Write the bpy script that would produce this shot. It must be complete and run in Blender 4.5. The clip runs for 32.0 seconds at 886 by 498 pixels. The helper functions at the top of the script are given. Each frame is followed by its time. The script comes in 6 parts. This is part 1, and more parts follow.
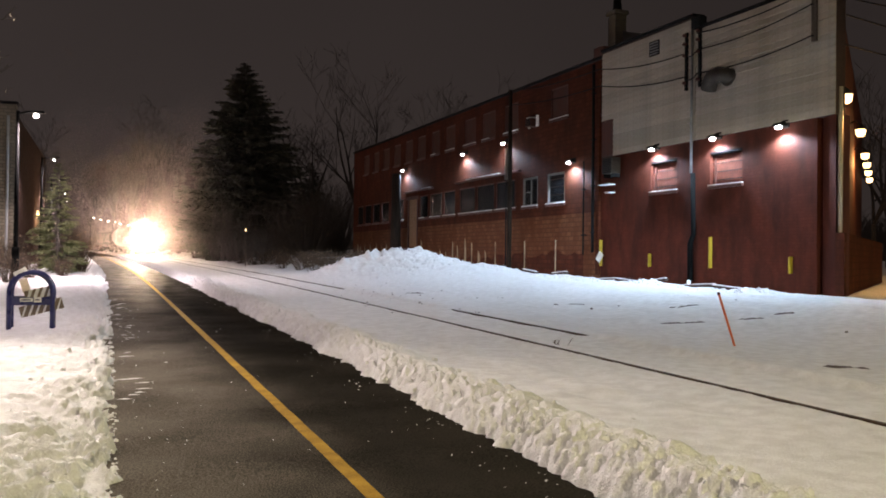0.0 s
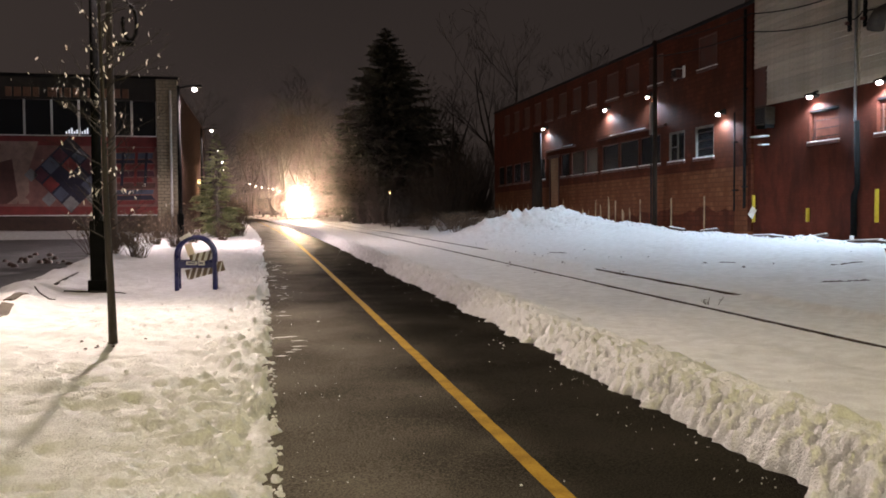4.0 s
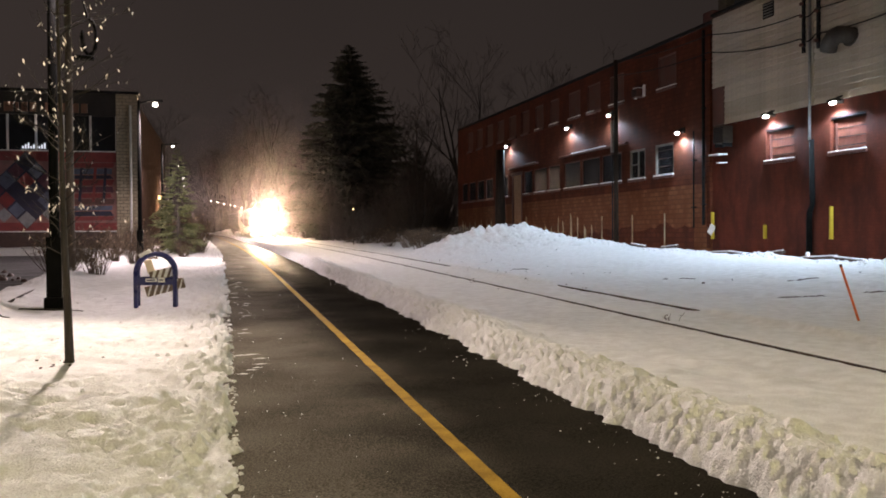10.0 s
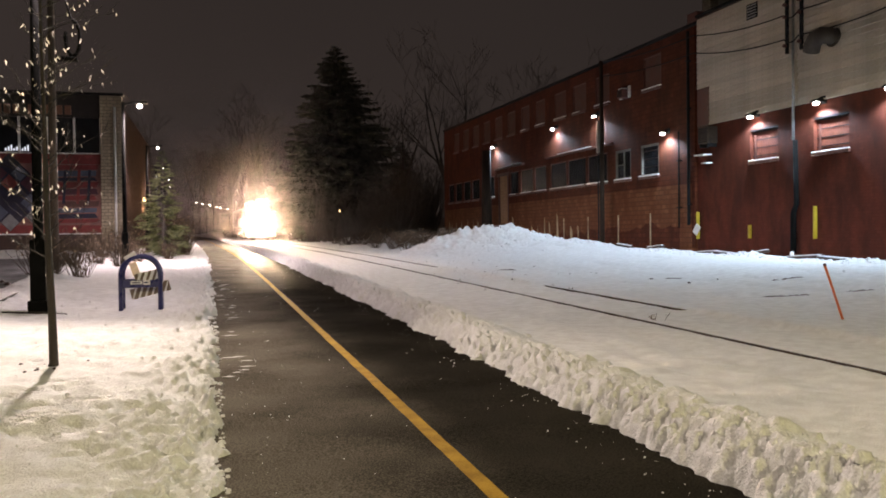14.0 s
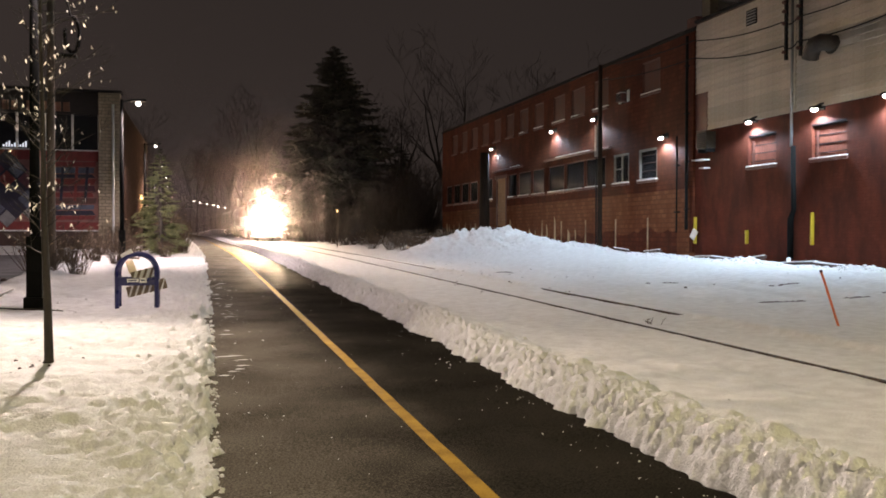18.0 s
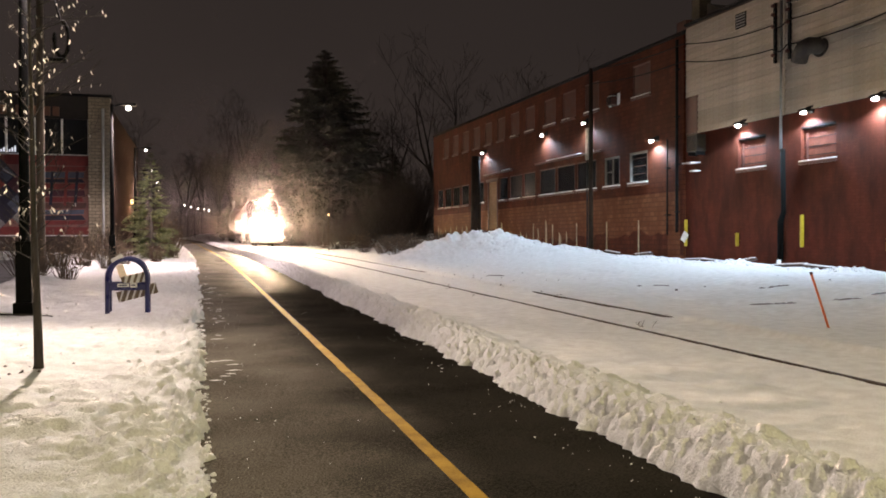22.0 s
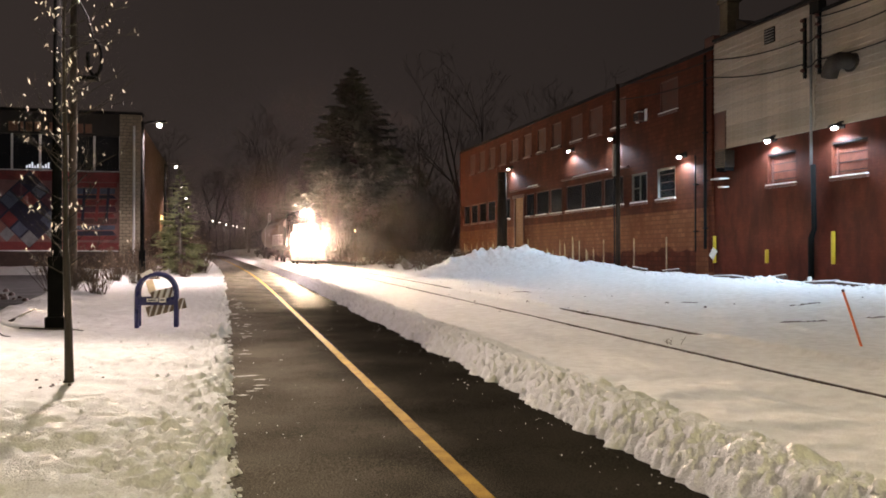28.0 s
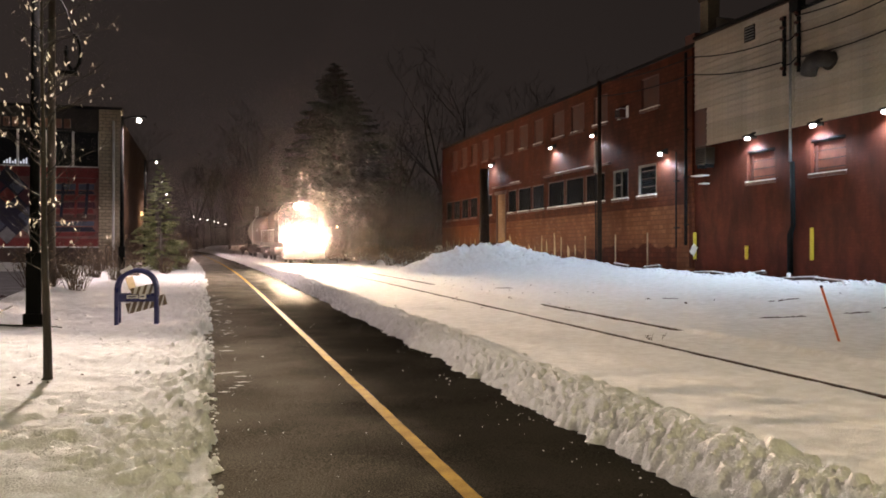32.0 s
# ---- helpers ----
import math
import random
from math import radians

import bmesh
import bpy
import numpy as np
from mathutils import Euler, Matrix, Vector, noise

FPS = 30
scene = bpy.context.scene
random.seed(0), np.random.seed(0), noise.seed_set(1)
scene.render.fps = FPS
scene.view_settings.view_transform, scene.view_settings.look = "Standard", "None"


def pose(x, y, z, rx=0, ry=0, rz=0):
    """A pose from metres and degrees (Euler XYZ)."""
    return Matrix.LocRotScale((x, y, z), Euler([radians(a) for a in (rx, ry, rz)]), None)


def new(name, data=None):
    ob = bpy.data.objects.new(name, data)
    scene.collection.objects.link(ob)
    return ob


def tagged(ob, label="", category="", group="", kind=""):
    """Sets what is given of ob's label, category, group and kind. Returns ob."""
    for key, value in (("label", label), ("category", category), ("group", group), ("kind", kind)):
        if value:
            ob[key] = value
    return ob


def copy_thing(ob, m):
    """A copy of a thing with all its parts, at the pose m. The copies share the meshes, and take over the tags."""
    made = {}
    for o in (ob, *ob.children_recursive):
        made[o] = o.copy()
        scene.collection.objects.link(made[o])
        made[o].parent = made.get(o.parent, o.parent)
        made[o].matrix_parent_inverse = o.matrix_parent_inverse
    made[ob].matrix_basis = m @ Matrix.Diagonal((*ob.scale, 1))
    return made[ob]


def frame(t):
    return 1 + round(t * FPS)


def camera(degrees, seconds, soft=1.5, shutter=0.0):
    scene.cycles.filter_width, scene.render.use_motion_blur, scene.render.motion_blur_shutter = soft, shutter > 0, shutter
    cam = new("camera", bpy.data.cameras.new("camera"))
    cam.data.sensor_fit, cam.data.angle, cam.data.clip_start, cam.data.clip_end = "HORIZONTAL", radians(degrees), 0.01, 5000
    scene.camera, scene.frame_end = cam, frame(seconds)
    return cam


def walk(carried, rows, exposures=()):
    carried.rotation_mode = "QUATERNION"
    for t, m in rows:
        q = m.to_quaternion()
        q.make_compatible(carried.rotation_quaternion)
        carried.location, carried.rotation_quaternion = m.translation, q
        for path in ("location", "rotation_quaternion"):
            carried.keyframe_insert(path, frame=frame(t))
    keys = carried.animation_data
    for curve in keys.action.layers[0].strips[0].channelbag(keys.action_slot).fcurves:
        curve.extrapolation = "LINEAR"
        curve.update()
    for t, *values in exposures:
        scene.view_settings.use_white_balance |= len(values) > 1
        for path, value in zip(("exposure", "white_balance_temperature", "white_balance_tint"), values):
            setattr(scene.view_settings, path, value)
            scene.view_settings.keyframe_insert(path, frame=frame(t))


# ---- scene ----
cam = camera(55.55, 32.0, soft=1.8)
PATH = [
    (0.0, pose(0, 0, 1.6, 90.62, -0.63, -21.71)),
    (0.5, pose(0, 0, 1.6, 89.97, -0.81, -17.52)),
    (1.0, pose(0, 0, 1.6, 89.49, -0.92, -13.07)),
    (1.5, pose(0, 0, 1.6, 89.36, -0.87, -11.62)),
    (2.0, pose(0, 0, 1.6, 88.88, -0.43, -11.09)),
    (2.5, pose(0, 0, 1.6, 88.42, 0.29, -9.93)),
    (3.0, pose(0, 0, 1.6, 88.13, 0.63, -10.00)),
    (3.5, pose(0, 0, 1.6, 87.84, 0.57, -11.08)),
    (5.5, pose(0, 0, 1.6, 88.43, 0.64, -13.13)),
    (6.0, pose(0, 0, 1.6, 88.77, 0.75, -13.27)),
    (6.5, pose(0, 0, 1.6, 89.29, 0.66, -13.48)),
    (7.0, pose(0, 0, 1.6, 89.72, 0.50, -13.33)),
    (7.5, pose(0, 0, 1.6, 89.59, 0.39, -13.20)),
    (8.0, pose(0, 0, 1.6, 89.36, 0.39, -13.50)),
    (8.5, pose(0, 0, 1.6, 89.23, 0.50, -13.94)),
    (9.0, pose(0, 0, 1.6, 89.28, 0.48, -14.37)),
    (9.5, pose(0, 0, 1.6, 89.22, 0.43, -14.52)),
    (10.0, pose(0, 0, 1.6, 89.00, 0.38, -14.56)),
    (10.5, pose(0, 0, 1.6, 88.92, 0.38, -14.66)),
    (11.0, pose(0, 0, 1.6, 88.87, 0.28, -14.94)),
    (11.5, pose(0, 0, 1.6, 88.95, 0.27, -15.09)),
    (12.0, pose(0, 0, 1.6, 89.13, 0.36, -14.93)),
    (12.5, pose(0, 0, 1.6, 89.14, 0.53, -14.74)),
    (13.0, pose(0, 0, 1.6, 88.97, 0.50, -14.89)),
    (13.5, pose(0, 0, 1.6, 88.93, 0.43, -15.24)),
    (14.0, pose(0, 0, 1.6, 89.06, 0.62, -15.47)),
    (14.5, pose(0, 0, 1.6, 89.06, 0.71, -15.74)),
    (16.5, pose(0, 0, 1.6, 89.36, 0.57, -15.66)),
    (17.0, pose(0, 0, 1.6, 89.19, 0.45, -15.46)),
    (17.5, pose(0, 0, 1.6, 89.13, 0.24, -15.47)),
    (18.0, pose(0, 0, 1.6, 89.17, -0.11, -15.65)),
    (18.5, pose(0, 0, 1.6, 89.06, -0.37, -16.01)),
    (19.0, pose(0, 0, 1.6, 89.05, -0.36, -16.15)),
    (19.5, pose(0, 0, 1.6, 89.26, -0.19, -15.98)),
    (20.0, pose(0, 0, 1.6, 89.43, -0.18, -15.87)),
    (20.5, pose(0, 0, 1.6, 89.46, -0.30, -15.96)),
    (21.0, pose(0, 0, 1.6, 89.40, -0.22, -16.14)),
    (21.5, pose(0, 0, 1.6, 89.34, -0.04, -16.24)),
    (22.0, pose(0, 0, 1.6, 89.41, 0.10, -16.23)),
    (22.5, pose(0, 0, 1.6, 89.68, 0.17, -16.25)),
    (23.0, pose(0, 0, 1.6, 89.97, 0.17, -16.36)),
    (23.5, pose(0, 0, 1.6, 90.12, 0.29, -16.50)),
    (24.0, pose(0, 0, 1.6, 90.41, 0.39, -16.52)),
    (24.5, pose(0, 0, 1.6, 90.72, 0.51, -16.28)),
    (25.0, pose(0, 0, 1.6, 90.83, 0.56, -15.93)),
    (25.5, pose(0, 0, 1.6, 90.75, 0.49, -15.51)),
    (26.0, pose(0, 0, 1.6, 90.62, 0.43, -15.09)),
    (26.5, pose(0, 0, 1.6, 90.58, 0.33, -14.63)),
    (28.5, pose(0, 0, 1.6, 90.37, -0.16, -14.55)),
    (29.0, pose(0, 0, 1.6, 90.14, -0.23, -14.73)),
    (29.5, pose(0, 0, 1.6, 90.11, -0.21, -14.72)),
    (30.0, pose(0, 0, 1.6, 90.18, -0.22, -14.72)),
    (30.5, pose(0, 0, 1.6, 90.25, -0.25, -14.80)),
    (31.0, pose(0, 0, 1.6, 90.28, -0.27, -15.08)),
    (31.5, pose(0, 0, 1.6, 90.28, -0.17, -15.41)),
    (32.0, pose(0, 0, 1.6, 90.25, -0.03, -15.66)),
]
walk(cam, PATH, [(0.0, 0.54, 6850, 12), (1.0, 0.38, 6980, 12), (3.0, 0.34, 7120, 12), (8.0, 0.38, 7150, 12), (20.0, 0.36, 7220, 12), (26.0, 0.38, 7220, 12), (29.0, 0.16, 7200, 12), (32.0, -0.01, 7170, 12)])

# ---- light: a winter night, street lamps on the left, wall lamps on the right ----
SKY = bpy.data.worlds.new("night_sky")
scene.world = SKY
SKY.use_nodes = True
wn, wl = SKY.node_tree.nodes, SKY.node_tree.links
wn.clear()
w_out, w_bg = wn.new("ShaderNodeOutputWorld"), wn.new("ShaderNodeBackground")
w_tc, w_sep, w_ramp = wn.new("ShaderNodeTexCoord"), wn.new("ShaderNodeSeparateXYZ"), wn.new("ShaderNodeValToRGB")
w_no, w_mix = wn.new("ShaderNodeTexNoise"), wn.new("ShaderNodeMixRGB")
w_ramp.color_ramp.elements[0].position, w_ramp.color_ramp.elements[0].color = 0.0, (0.0315, 0.0248, 0.0238, 1)
w_ramp.color_ramp.elements[1].position, w_ramp.color_ramp.elements[1].color = 0.4, (0.0230, 0.0186, 0.0183, 1)
w_top = w_ramp.color_ramp.elements.new(1.0)
w_top.color = (0.065, 0.053, 0.047, 1)
w_no.inputs["Scale"].default_value = 2.5
w_mix.blend_type, w_mix.inputs[0].default_value = "MULTIPLY", 0.25
wl.new(w_tc.outputs["Generated"], w_sep.inputs[0])
wl.new(w_sep.outputs["Z"], w_ramp.inputs[0])
wl.new(w_ramp.outputs[0], w_mix.inputs[1])
wl.new(w_no.outputs[0], w_mix.inputs[2])
w_side, w_dim = wn.new("ShaderNodeMapRange"), wn.new("ShaderNodeMixRGB")
w_side.inputs[1].default_value, w_side.inputs[2].default_value, w_side.inputs[3].default_value, w_side.inputs[4].default_value = -0.3, 0.7, 1.15, 0.72
w_dim.blend_type, w_dim.inputs[0].default_value = "MULTIPLY", 1.0
wl.new(w_sep.outputs["X"], w_side.inputs[0])
wl.new(w_mix.outputs[0], w_dim.inputs[1])
wl.new(w_side.outputs[0], w_dim.inputs[2])
wl.new(w_dim.outputs[0], w_bg.inputs[0])
wl.new(w_bg.outputs[0], w_out.inputs[0])
w_bg.inputs[1].default_value = 1.0

STREET_WATTS, NEAR_WATTS, WALL_WATTS = 2600.0, 1150.0, 690.0
STREET_COLOUR, NEAR_COLOUR, WALL_COLOUR = (1.0, 0.85, 0.92), (1.0, 0.885, 0.71), (0.53, 0.74, 1.0)


# ---- materials ----
def principled(name, rough=0.6, metal=0.0):
    m = bpy.data.materials.new(name)
    m.use_nodes = True
    b = m.node_tree.nodes["Principled BSDF"]
    b.inputs["Roughness"].default_value, b.inputs["Metallic"].default_value = rough, metal
    return m, m.node_tree.nodes, m.node_tree.links, b


def surface(name, c0, c1, rough=0.6, scale=3.0, fine=40.0, bump=0.2, metal=0.0, reach=0.02, stretch=(1, 1, 1), rough_var=0.1, rand=0.0, gloss=0.5, grain=0.5):
    """Two colours mixed by a coarse and a fine noise, with relief and uneven gloss."""
    m, n, l, b = principled(name, rough, metal)
    b.inputs["Specular IOR Level"].default_value = gloss
    tc, mp = n.new("ShaderNodeTexCoord"), n.new("ShaderNodeMapping")
    mp.inputs["Scale"].default_value = stretch
    l.new(tc.outputs["Object"], mp.inputs[0])
    a, f = n.new("ShaderNodeTexNoise"), n.new("ShaderNodeTexNoise")
    a.inputs["Scale"].default_value, a.inputs["Detail"].default_value = scale, 6
    f.inputs["Scale"].default_value, f.inputs["Detail"].default_value = fine, 4
    l.new(mp.outputs[0], a.inputs[0])
    l.new(mp.outputs[0], f.inputs[0])
    add = n.new("ShaderNodeMath")
    add.operation = "MULTIPLY_ADD"
    l.new(f.outputs[0], add.inputs[0])
    add.inputs[1].default_value = grain
    l.new(a.outputs[0], add.inputs[2])
    ramp = n.new("ShaderNodeValToRGB")
    ramp.color_ramp.elements[0].position, ramp.color_ramp.elements[0].color = (0.3 + 0.5 * grain) / 2.5, (*c0, 1)
    ramp.color_ramp.elements[1].position, ramp.color_ramp.elements[1].color = (0.7 + 0.5 * grain) / 2.5, (*c1, 1)
    part_of = n.new("ShaderNodeMath")
    part_of.operation = "DIVIDE"
    part_of.inputs[1].default_value = 2.5
    l.new(add.outputs[0], part_of.inputs[0])
    l.new(part_of.outputs[0], ramp.inputs[0])
    last = ramp.outputs[0]
    if rand:
        oi, hsv = n.new("ShaderNodeObjectInfo"), n.new("ShaderNodeHueSaturation")
        mr = n.new("ShaderNodeMapRange")
        mr.inputs[3].default_value, mr.inputs[4].default_value = 1 - rand, 1 + rand
        l.new(oi.outputs["Random"], mr.inputs[0])
        l.new(mr.outputs[0], hsv.inputs["Value"])
        l.new(last, hsv.inputs["Color"])
        last = hsv.outputs[0]
    l.new(last, b.inputs["Base Color"])
    rr = n.new("ShaderNodeMapRange")
    rr.inputs[1].default_value, rr.inputs[2].default_value = 0.3, 0.7
    rr.inputs[3].default_value, rr.inputs[4].default_value = max(0.02, rough - rough_var), min(1.0, rough + rough_var)
    l.new(a.outputs[0], rr.inputs[0])
    l.new(rr.outputs[0], b.inputs["Roughness"])
    if bump:
        bp = n.new("ShaderNodeBump")
        bp.inputs["Strength"].default_value, bp.inputs["Distance"].default_value = bump, reach
        l.new(add.outputs[0], bp.inputs["Height"])
        l.new(bp.outputs[0], b.inputs["Normal"])
    return m


def glowing(name, colour, strength):
    m = bpy.data.materials.new(name)
    m.use_nodes = True
    n, l = m.node_tree.nodes, m.node_tree.links
    n.clear()
    o, e = n.new("ShaderNodeOutputMaterial"), n.new("ShaderNodeEmission")
    e.inputs[0].default_value, e.inputs[1].default_value = (*colour, 1), strength
    l.new(e.outputs[0], o.inputs[0])
    return m


def brickwork(name, c0, c1, mortar, wear, worn, rough=0.85, course=0.076, joint=0.008):
    """Painted brick seen on an upright wall whose face runs along the local y axis."""
    m, n, l, b = principled(name, rough)
    tc, sp, cb = n.new("ShaderNodeTexCoord"), n.new("ShaderNodeSeparateXYZ"), n.new("ShaderNodeCombineXYZ")
    l.new(tc.outputs["Object"], sp.inputs[0])
    sm = n.new("ShaderNodeMath")
    l.new(sp.outputs["Y"], sm.inputs[0])
    l.new(sp.outputs["X"], sm.inputs[1])
    l.new(sm.outputs[0], cb.inputs[0])
    l.new(sp.outputs["Z"], cb.inputs[1])
    br = n.new("ShaderNodeTexBrick")
    br.inputs["Scale"].default_value, br.inputs["Brick Width"].default_value, br.inputs["Row Height"].default_value = 1.0, 2.8 * course if course < 0.1 else 2 * course, course
    br.inputs["Mortar Size"].default_value = joint
    b.inputs["Specular IOR Level"].default_value = 0.12
    br.inputs["Color1"].default_value, br.inputs["Color2"].default_value, br.inputs["Mortar"].default_value = (*c0, 1), (*c1, 1), (*mortar, 1)
    l.new(cb.outputs[0], br.inputs["Vector"])
    big, mp = n.new("ShaderNodeTexNoise"), n.new("ShaderNodeMapping")
    mp.inputs["Scale"].default_value = (1.2, 1.2, 0.45)
    l.new(tc.outputs["Object"], mp.inputs[0])
    l.new(mp.outputs[0], big.inputs[0])
    big.inputs["Scale"].default_value, big.inputs["Detail"].default_value, big.inputs["Roughness"].default_value = 1.1, 8, 0.65
    ramp = n.new("ShaderNodeValToRGB")
    ramp.color_ramp.elements[0].position, ramp.color_ramp.elements[1].position = 0.40, 0.64
    l.new(big.outputs[0], ramp.inputs[0])
    mul = n.new("ShaderNodeMath")
    mul.operation = "MULTIPLY"
    mul.inputs[1].default_value = wear
    l.new(ramp.outputs[0], mul.inputs[0])
    mix = n.new("ShaderNodeMixRGB")
    l.new(mul.outputs[0], mix.inputs[0])
    l.new(br.outputs["Color"], mix.inputs[1])
    mix.inputs[2].default_value = (*worn, 1)
    l.new(mix.outputs[0], b.inputs["Base Color"])
    bp = n.new("ShaderNodeBump")
    bp.inputs["Strength"].default_value, bp.inputs["Distance"].default_value = 0.3, 0.01
    bp.invert = True
    l.new(br.outputs["Fac"], bp.inputs["Height"])
    l.new(bp.outputs[0], b.inputs["Normal"])
    return m


def glass(name, tint=(0.02, 0.022, 0.025), rough=0.08):
    m, n, l, b = principled(name, rough)
    b.inputs["Base Color"].default_value = (*tint, 1)
    b.inputs["IOR"].default_value = 1.5
    b.inputs["Specular IOR Level"].default_value = 0.3
    no = n.new("ShaderNodeTexNoise")
    no.inputs["Scale"].default_value = 3
    bp = n.new("ShaderNodeBump")
    bp.inputs["Strength"].default_value, bp.inputs["Distance"].default_value = 0.1, 0.01
    l.new(no.outputs[0], bp.inputs["Height"])
    l.new(bp.outputs[0], b.inputs["Normal"])
    return m


SNOW = surface("snow", (0.70, 0.69, 0.68), (0.88, 0.88, 0.88), 0.85, 5.0, 60.0, 0.7, reach=0.03, gloss=0.1, grain=1.0)
SNOW_CLEAN = surface("settled_snow", (0.80, 0.81, 0.83), (0.90, 0.90, 0.91), 0.6, 6.0, 60.0, 0.4, reach=0.01)
SNOW_DIRTY = surface("dirty_snow", (0.55, 0.53, 0.50), (0.82, 0.81, 0.80), 0.6, 5.0, 45.0, 0.5, reach=0.02)


def damp_asphalt():
    """Dark trail asphalt: stone grain, pale dried patches, sides toned partly for lamp light, and a wet film fitted to
    the view.
    """
    m = surface("damp_asphalt", (0.046, 0.041, 0.0345), (0.142, 0.125, 0.104), 0.9, 0.6, 75.0, 1.0, reach=0.012, rough_var=0.06, gloss=0.0, grain=1.4)
    n, l = m.node_tree.nodes, m.node_tree.links
    b = n["Principled BSDF"]
    tc, sp, far = n.new("ShaderNodeTexCoord"), n.new("ShaderNodeSeparateXYZ"), n.new("ShaderNodeMapRange")
    l.new(tc.outputs["Object"], sp.inputs[0])
    # coat strength along the trail is fitted to the reflection seen from the camera
    l.new(sp.outputs["Y"], far.inputs[0])
    far.inputs[1].default_value, far.inputs[2].default_value, far.inputs[3].default_value, far.inputs[4].default_value = 20.0, 56.0, 0.004, 0.6
    wet, mp = n.new("ShaderNodeTexNoise"), n.new("ShaderNodeMapping")
    mp.inputs["Scale"].default_value = (1.3, 0.35, 1)
    l.new(tc.outputs["Object"], mp.inputs[0])
    l.new(mp.outputs[0], wet.inputs[0])
    wet.inputs["Scale"].default_value, wet.inputs["Detail"].default_value = 1.6, 5
    cut = n.new("ShaderNodeMapRange")
    cut.inputs[1].default_value, cut.inputs[2].default_value, cut.inputs[3].default_value, cut.inputs[4].default_value = 0.36, 0.64, 0.15, 1.0
    l.new(wet.outputs[0], cut.inputs[0])
    mul = n.new("ShaderNodeMath")
    mul.operation = "MULTIPLY"
    l.new(far.outputs[0], mul.inputs[0])
    l.new(cut.outputs[0], mul.inputs[1])
    l.new(mul.outputs[0], b.inputs["Coat Weight"])
    b.inputs["Coat Roughness"].default_value = 0.56
    # left half paler, right half darker: drying and damp, plus lamp falloff painted in
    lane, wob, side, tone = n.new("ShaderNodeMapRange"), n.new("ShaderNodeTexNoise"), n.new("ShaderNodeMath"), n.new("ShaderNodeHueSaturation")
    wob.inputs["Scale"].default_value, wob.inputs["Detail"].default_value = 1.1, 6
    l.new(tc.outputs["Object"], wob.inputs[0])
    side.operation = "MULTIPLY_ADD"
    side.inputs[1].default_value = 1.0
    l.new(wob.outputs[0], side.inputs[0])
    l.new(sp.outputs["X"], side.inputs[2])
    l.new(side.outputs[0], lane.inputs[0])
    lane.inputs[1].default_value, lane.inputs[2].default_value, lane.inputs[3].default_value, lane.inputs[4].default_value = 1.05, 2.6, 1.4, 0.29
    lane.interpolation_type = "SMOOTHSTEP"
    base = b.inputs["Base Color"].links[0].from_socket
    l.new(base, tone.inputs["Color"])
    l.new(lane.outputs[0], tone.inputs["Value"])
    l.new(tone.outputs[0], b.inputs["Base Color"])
    return m


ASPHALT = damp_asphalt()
LOT = surface("lot_asphalt", (0.012, 0.012, 0.0125), (0.17, 0.17, 0.175), 0.5, 0.9, 12.0, 0.6, reach=0.03, rough_var=0.2, stretch=(0.6, 1.6, 1), grain=0.9)
YELLOW = surface("road_paint_yellow", (0.25, 0.137, 0.013), (0.44, 0.262, 0.034), 0.85, 5.0, 60.0, 0.3, reach=0.004, gloss=0.04)
STEEL_RAIL = surface("rusty_rail", (0.022, 0.014, 0.009), (0.06, 0.038, 0.024), 0.8, 4.0, 40.0, 0.3, gloss=0.2)
RED_BRICK = brickwork("red_painted_brick", (0.098, 0.0225, 0.0125), (0.114, 0.0270, 0.0152), (0.092, 0.0210, 0.0118), 0.9, (0.050, 0.0138, 0.0088), 0.85, 0.1, 0.010)
OLD_BRICK = brickwork("old_red_brick", (0.086, 0.0210, 0.0098), (0.118, 0.0320, 0.0150), (0.068, 0.0180, 0.0090), 0.8, (0.047, 0.0130, 0.0072), 0.85, 0.2, 0.018)
# base a little browner than the wall, plus headlight glow put into the colour
TAN_LIT_BRICK = brickwork("headlit_tan_brick", (0.135, 0.050, 0.023), (0.19, 0.075, 0.036), (0.098, 0.040, 0.020), 0.85, (0.10, 0.032, 0.013), 0.85, 0.2, 0.02)
DOOR_BRICK = brickwork("pale_infill_brick", (0.40, 0.25, 0.15), (0.46, 0.30, 0.19), (0.30, 0.20, 0.13), 0.5, (0.28, 0.17, 0.10), 0.85, 0.2, 0.014)
STONE = brickwork("grey_block_wall", (0.16, 0.14, 0.11), (0.22, 0.19, 0.15), (0.12, 0.105, 0.09), 0.5, (0.11, 0.10, 0.08))
FLAKED = surface("flaked_pale_plaster", (0.13, 0.075, 0.04), (0.50, 0.38, 0.23), 0.8, 3.5, 30.0, 0.3, stretch=(1, 1, 0.5))
# lighter copy of the block stone: lamp light on the pillar put into its colour
LIT_PILLAR_STONE = brickwork("lamplit_pillar_stone", (0.36, 0.30, 0.22), (0.50, 0.42, 0.31), (0.18, 0.15, 0.115), 0.6, (0.24, 0.205, 0.155), 0.85, 0.2, 0.02)
SIDING = surface("white_siding", (0.42, 0.36, 0.29), (0.56, 0.485, 0.40), 0.6, 1.2, 14.0, 0.15, rand=0.12, stretch=(1, 0.8, 0.5), gloss=0.25)
DARK_METAL = surface("dark_painted_metal", (0.008, 0.008, 0.009), (0.020, 0.020, 0.021), 0.8, 5.0, 50.0, 0.1, gloss=0.12)
GREY_METAL = surface("galvanised_metal", (0.22, 0.22, 0.22), (0.36, 0.36, 0.35), 0.42, 5.0, 40.0, 0.1, metal=0.7)
BROWN_METAL = surface("brown_painted_metal", (0.07, 0.022, 0.016), (0.11, 0.035, 0.025), 0.5, 4.0, 40.0, 0.1)
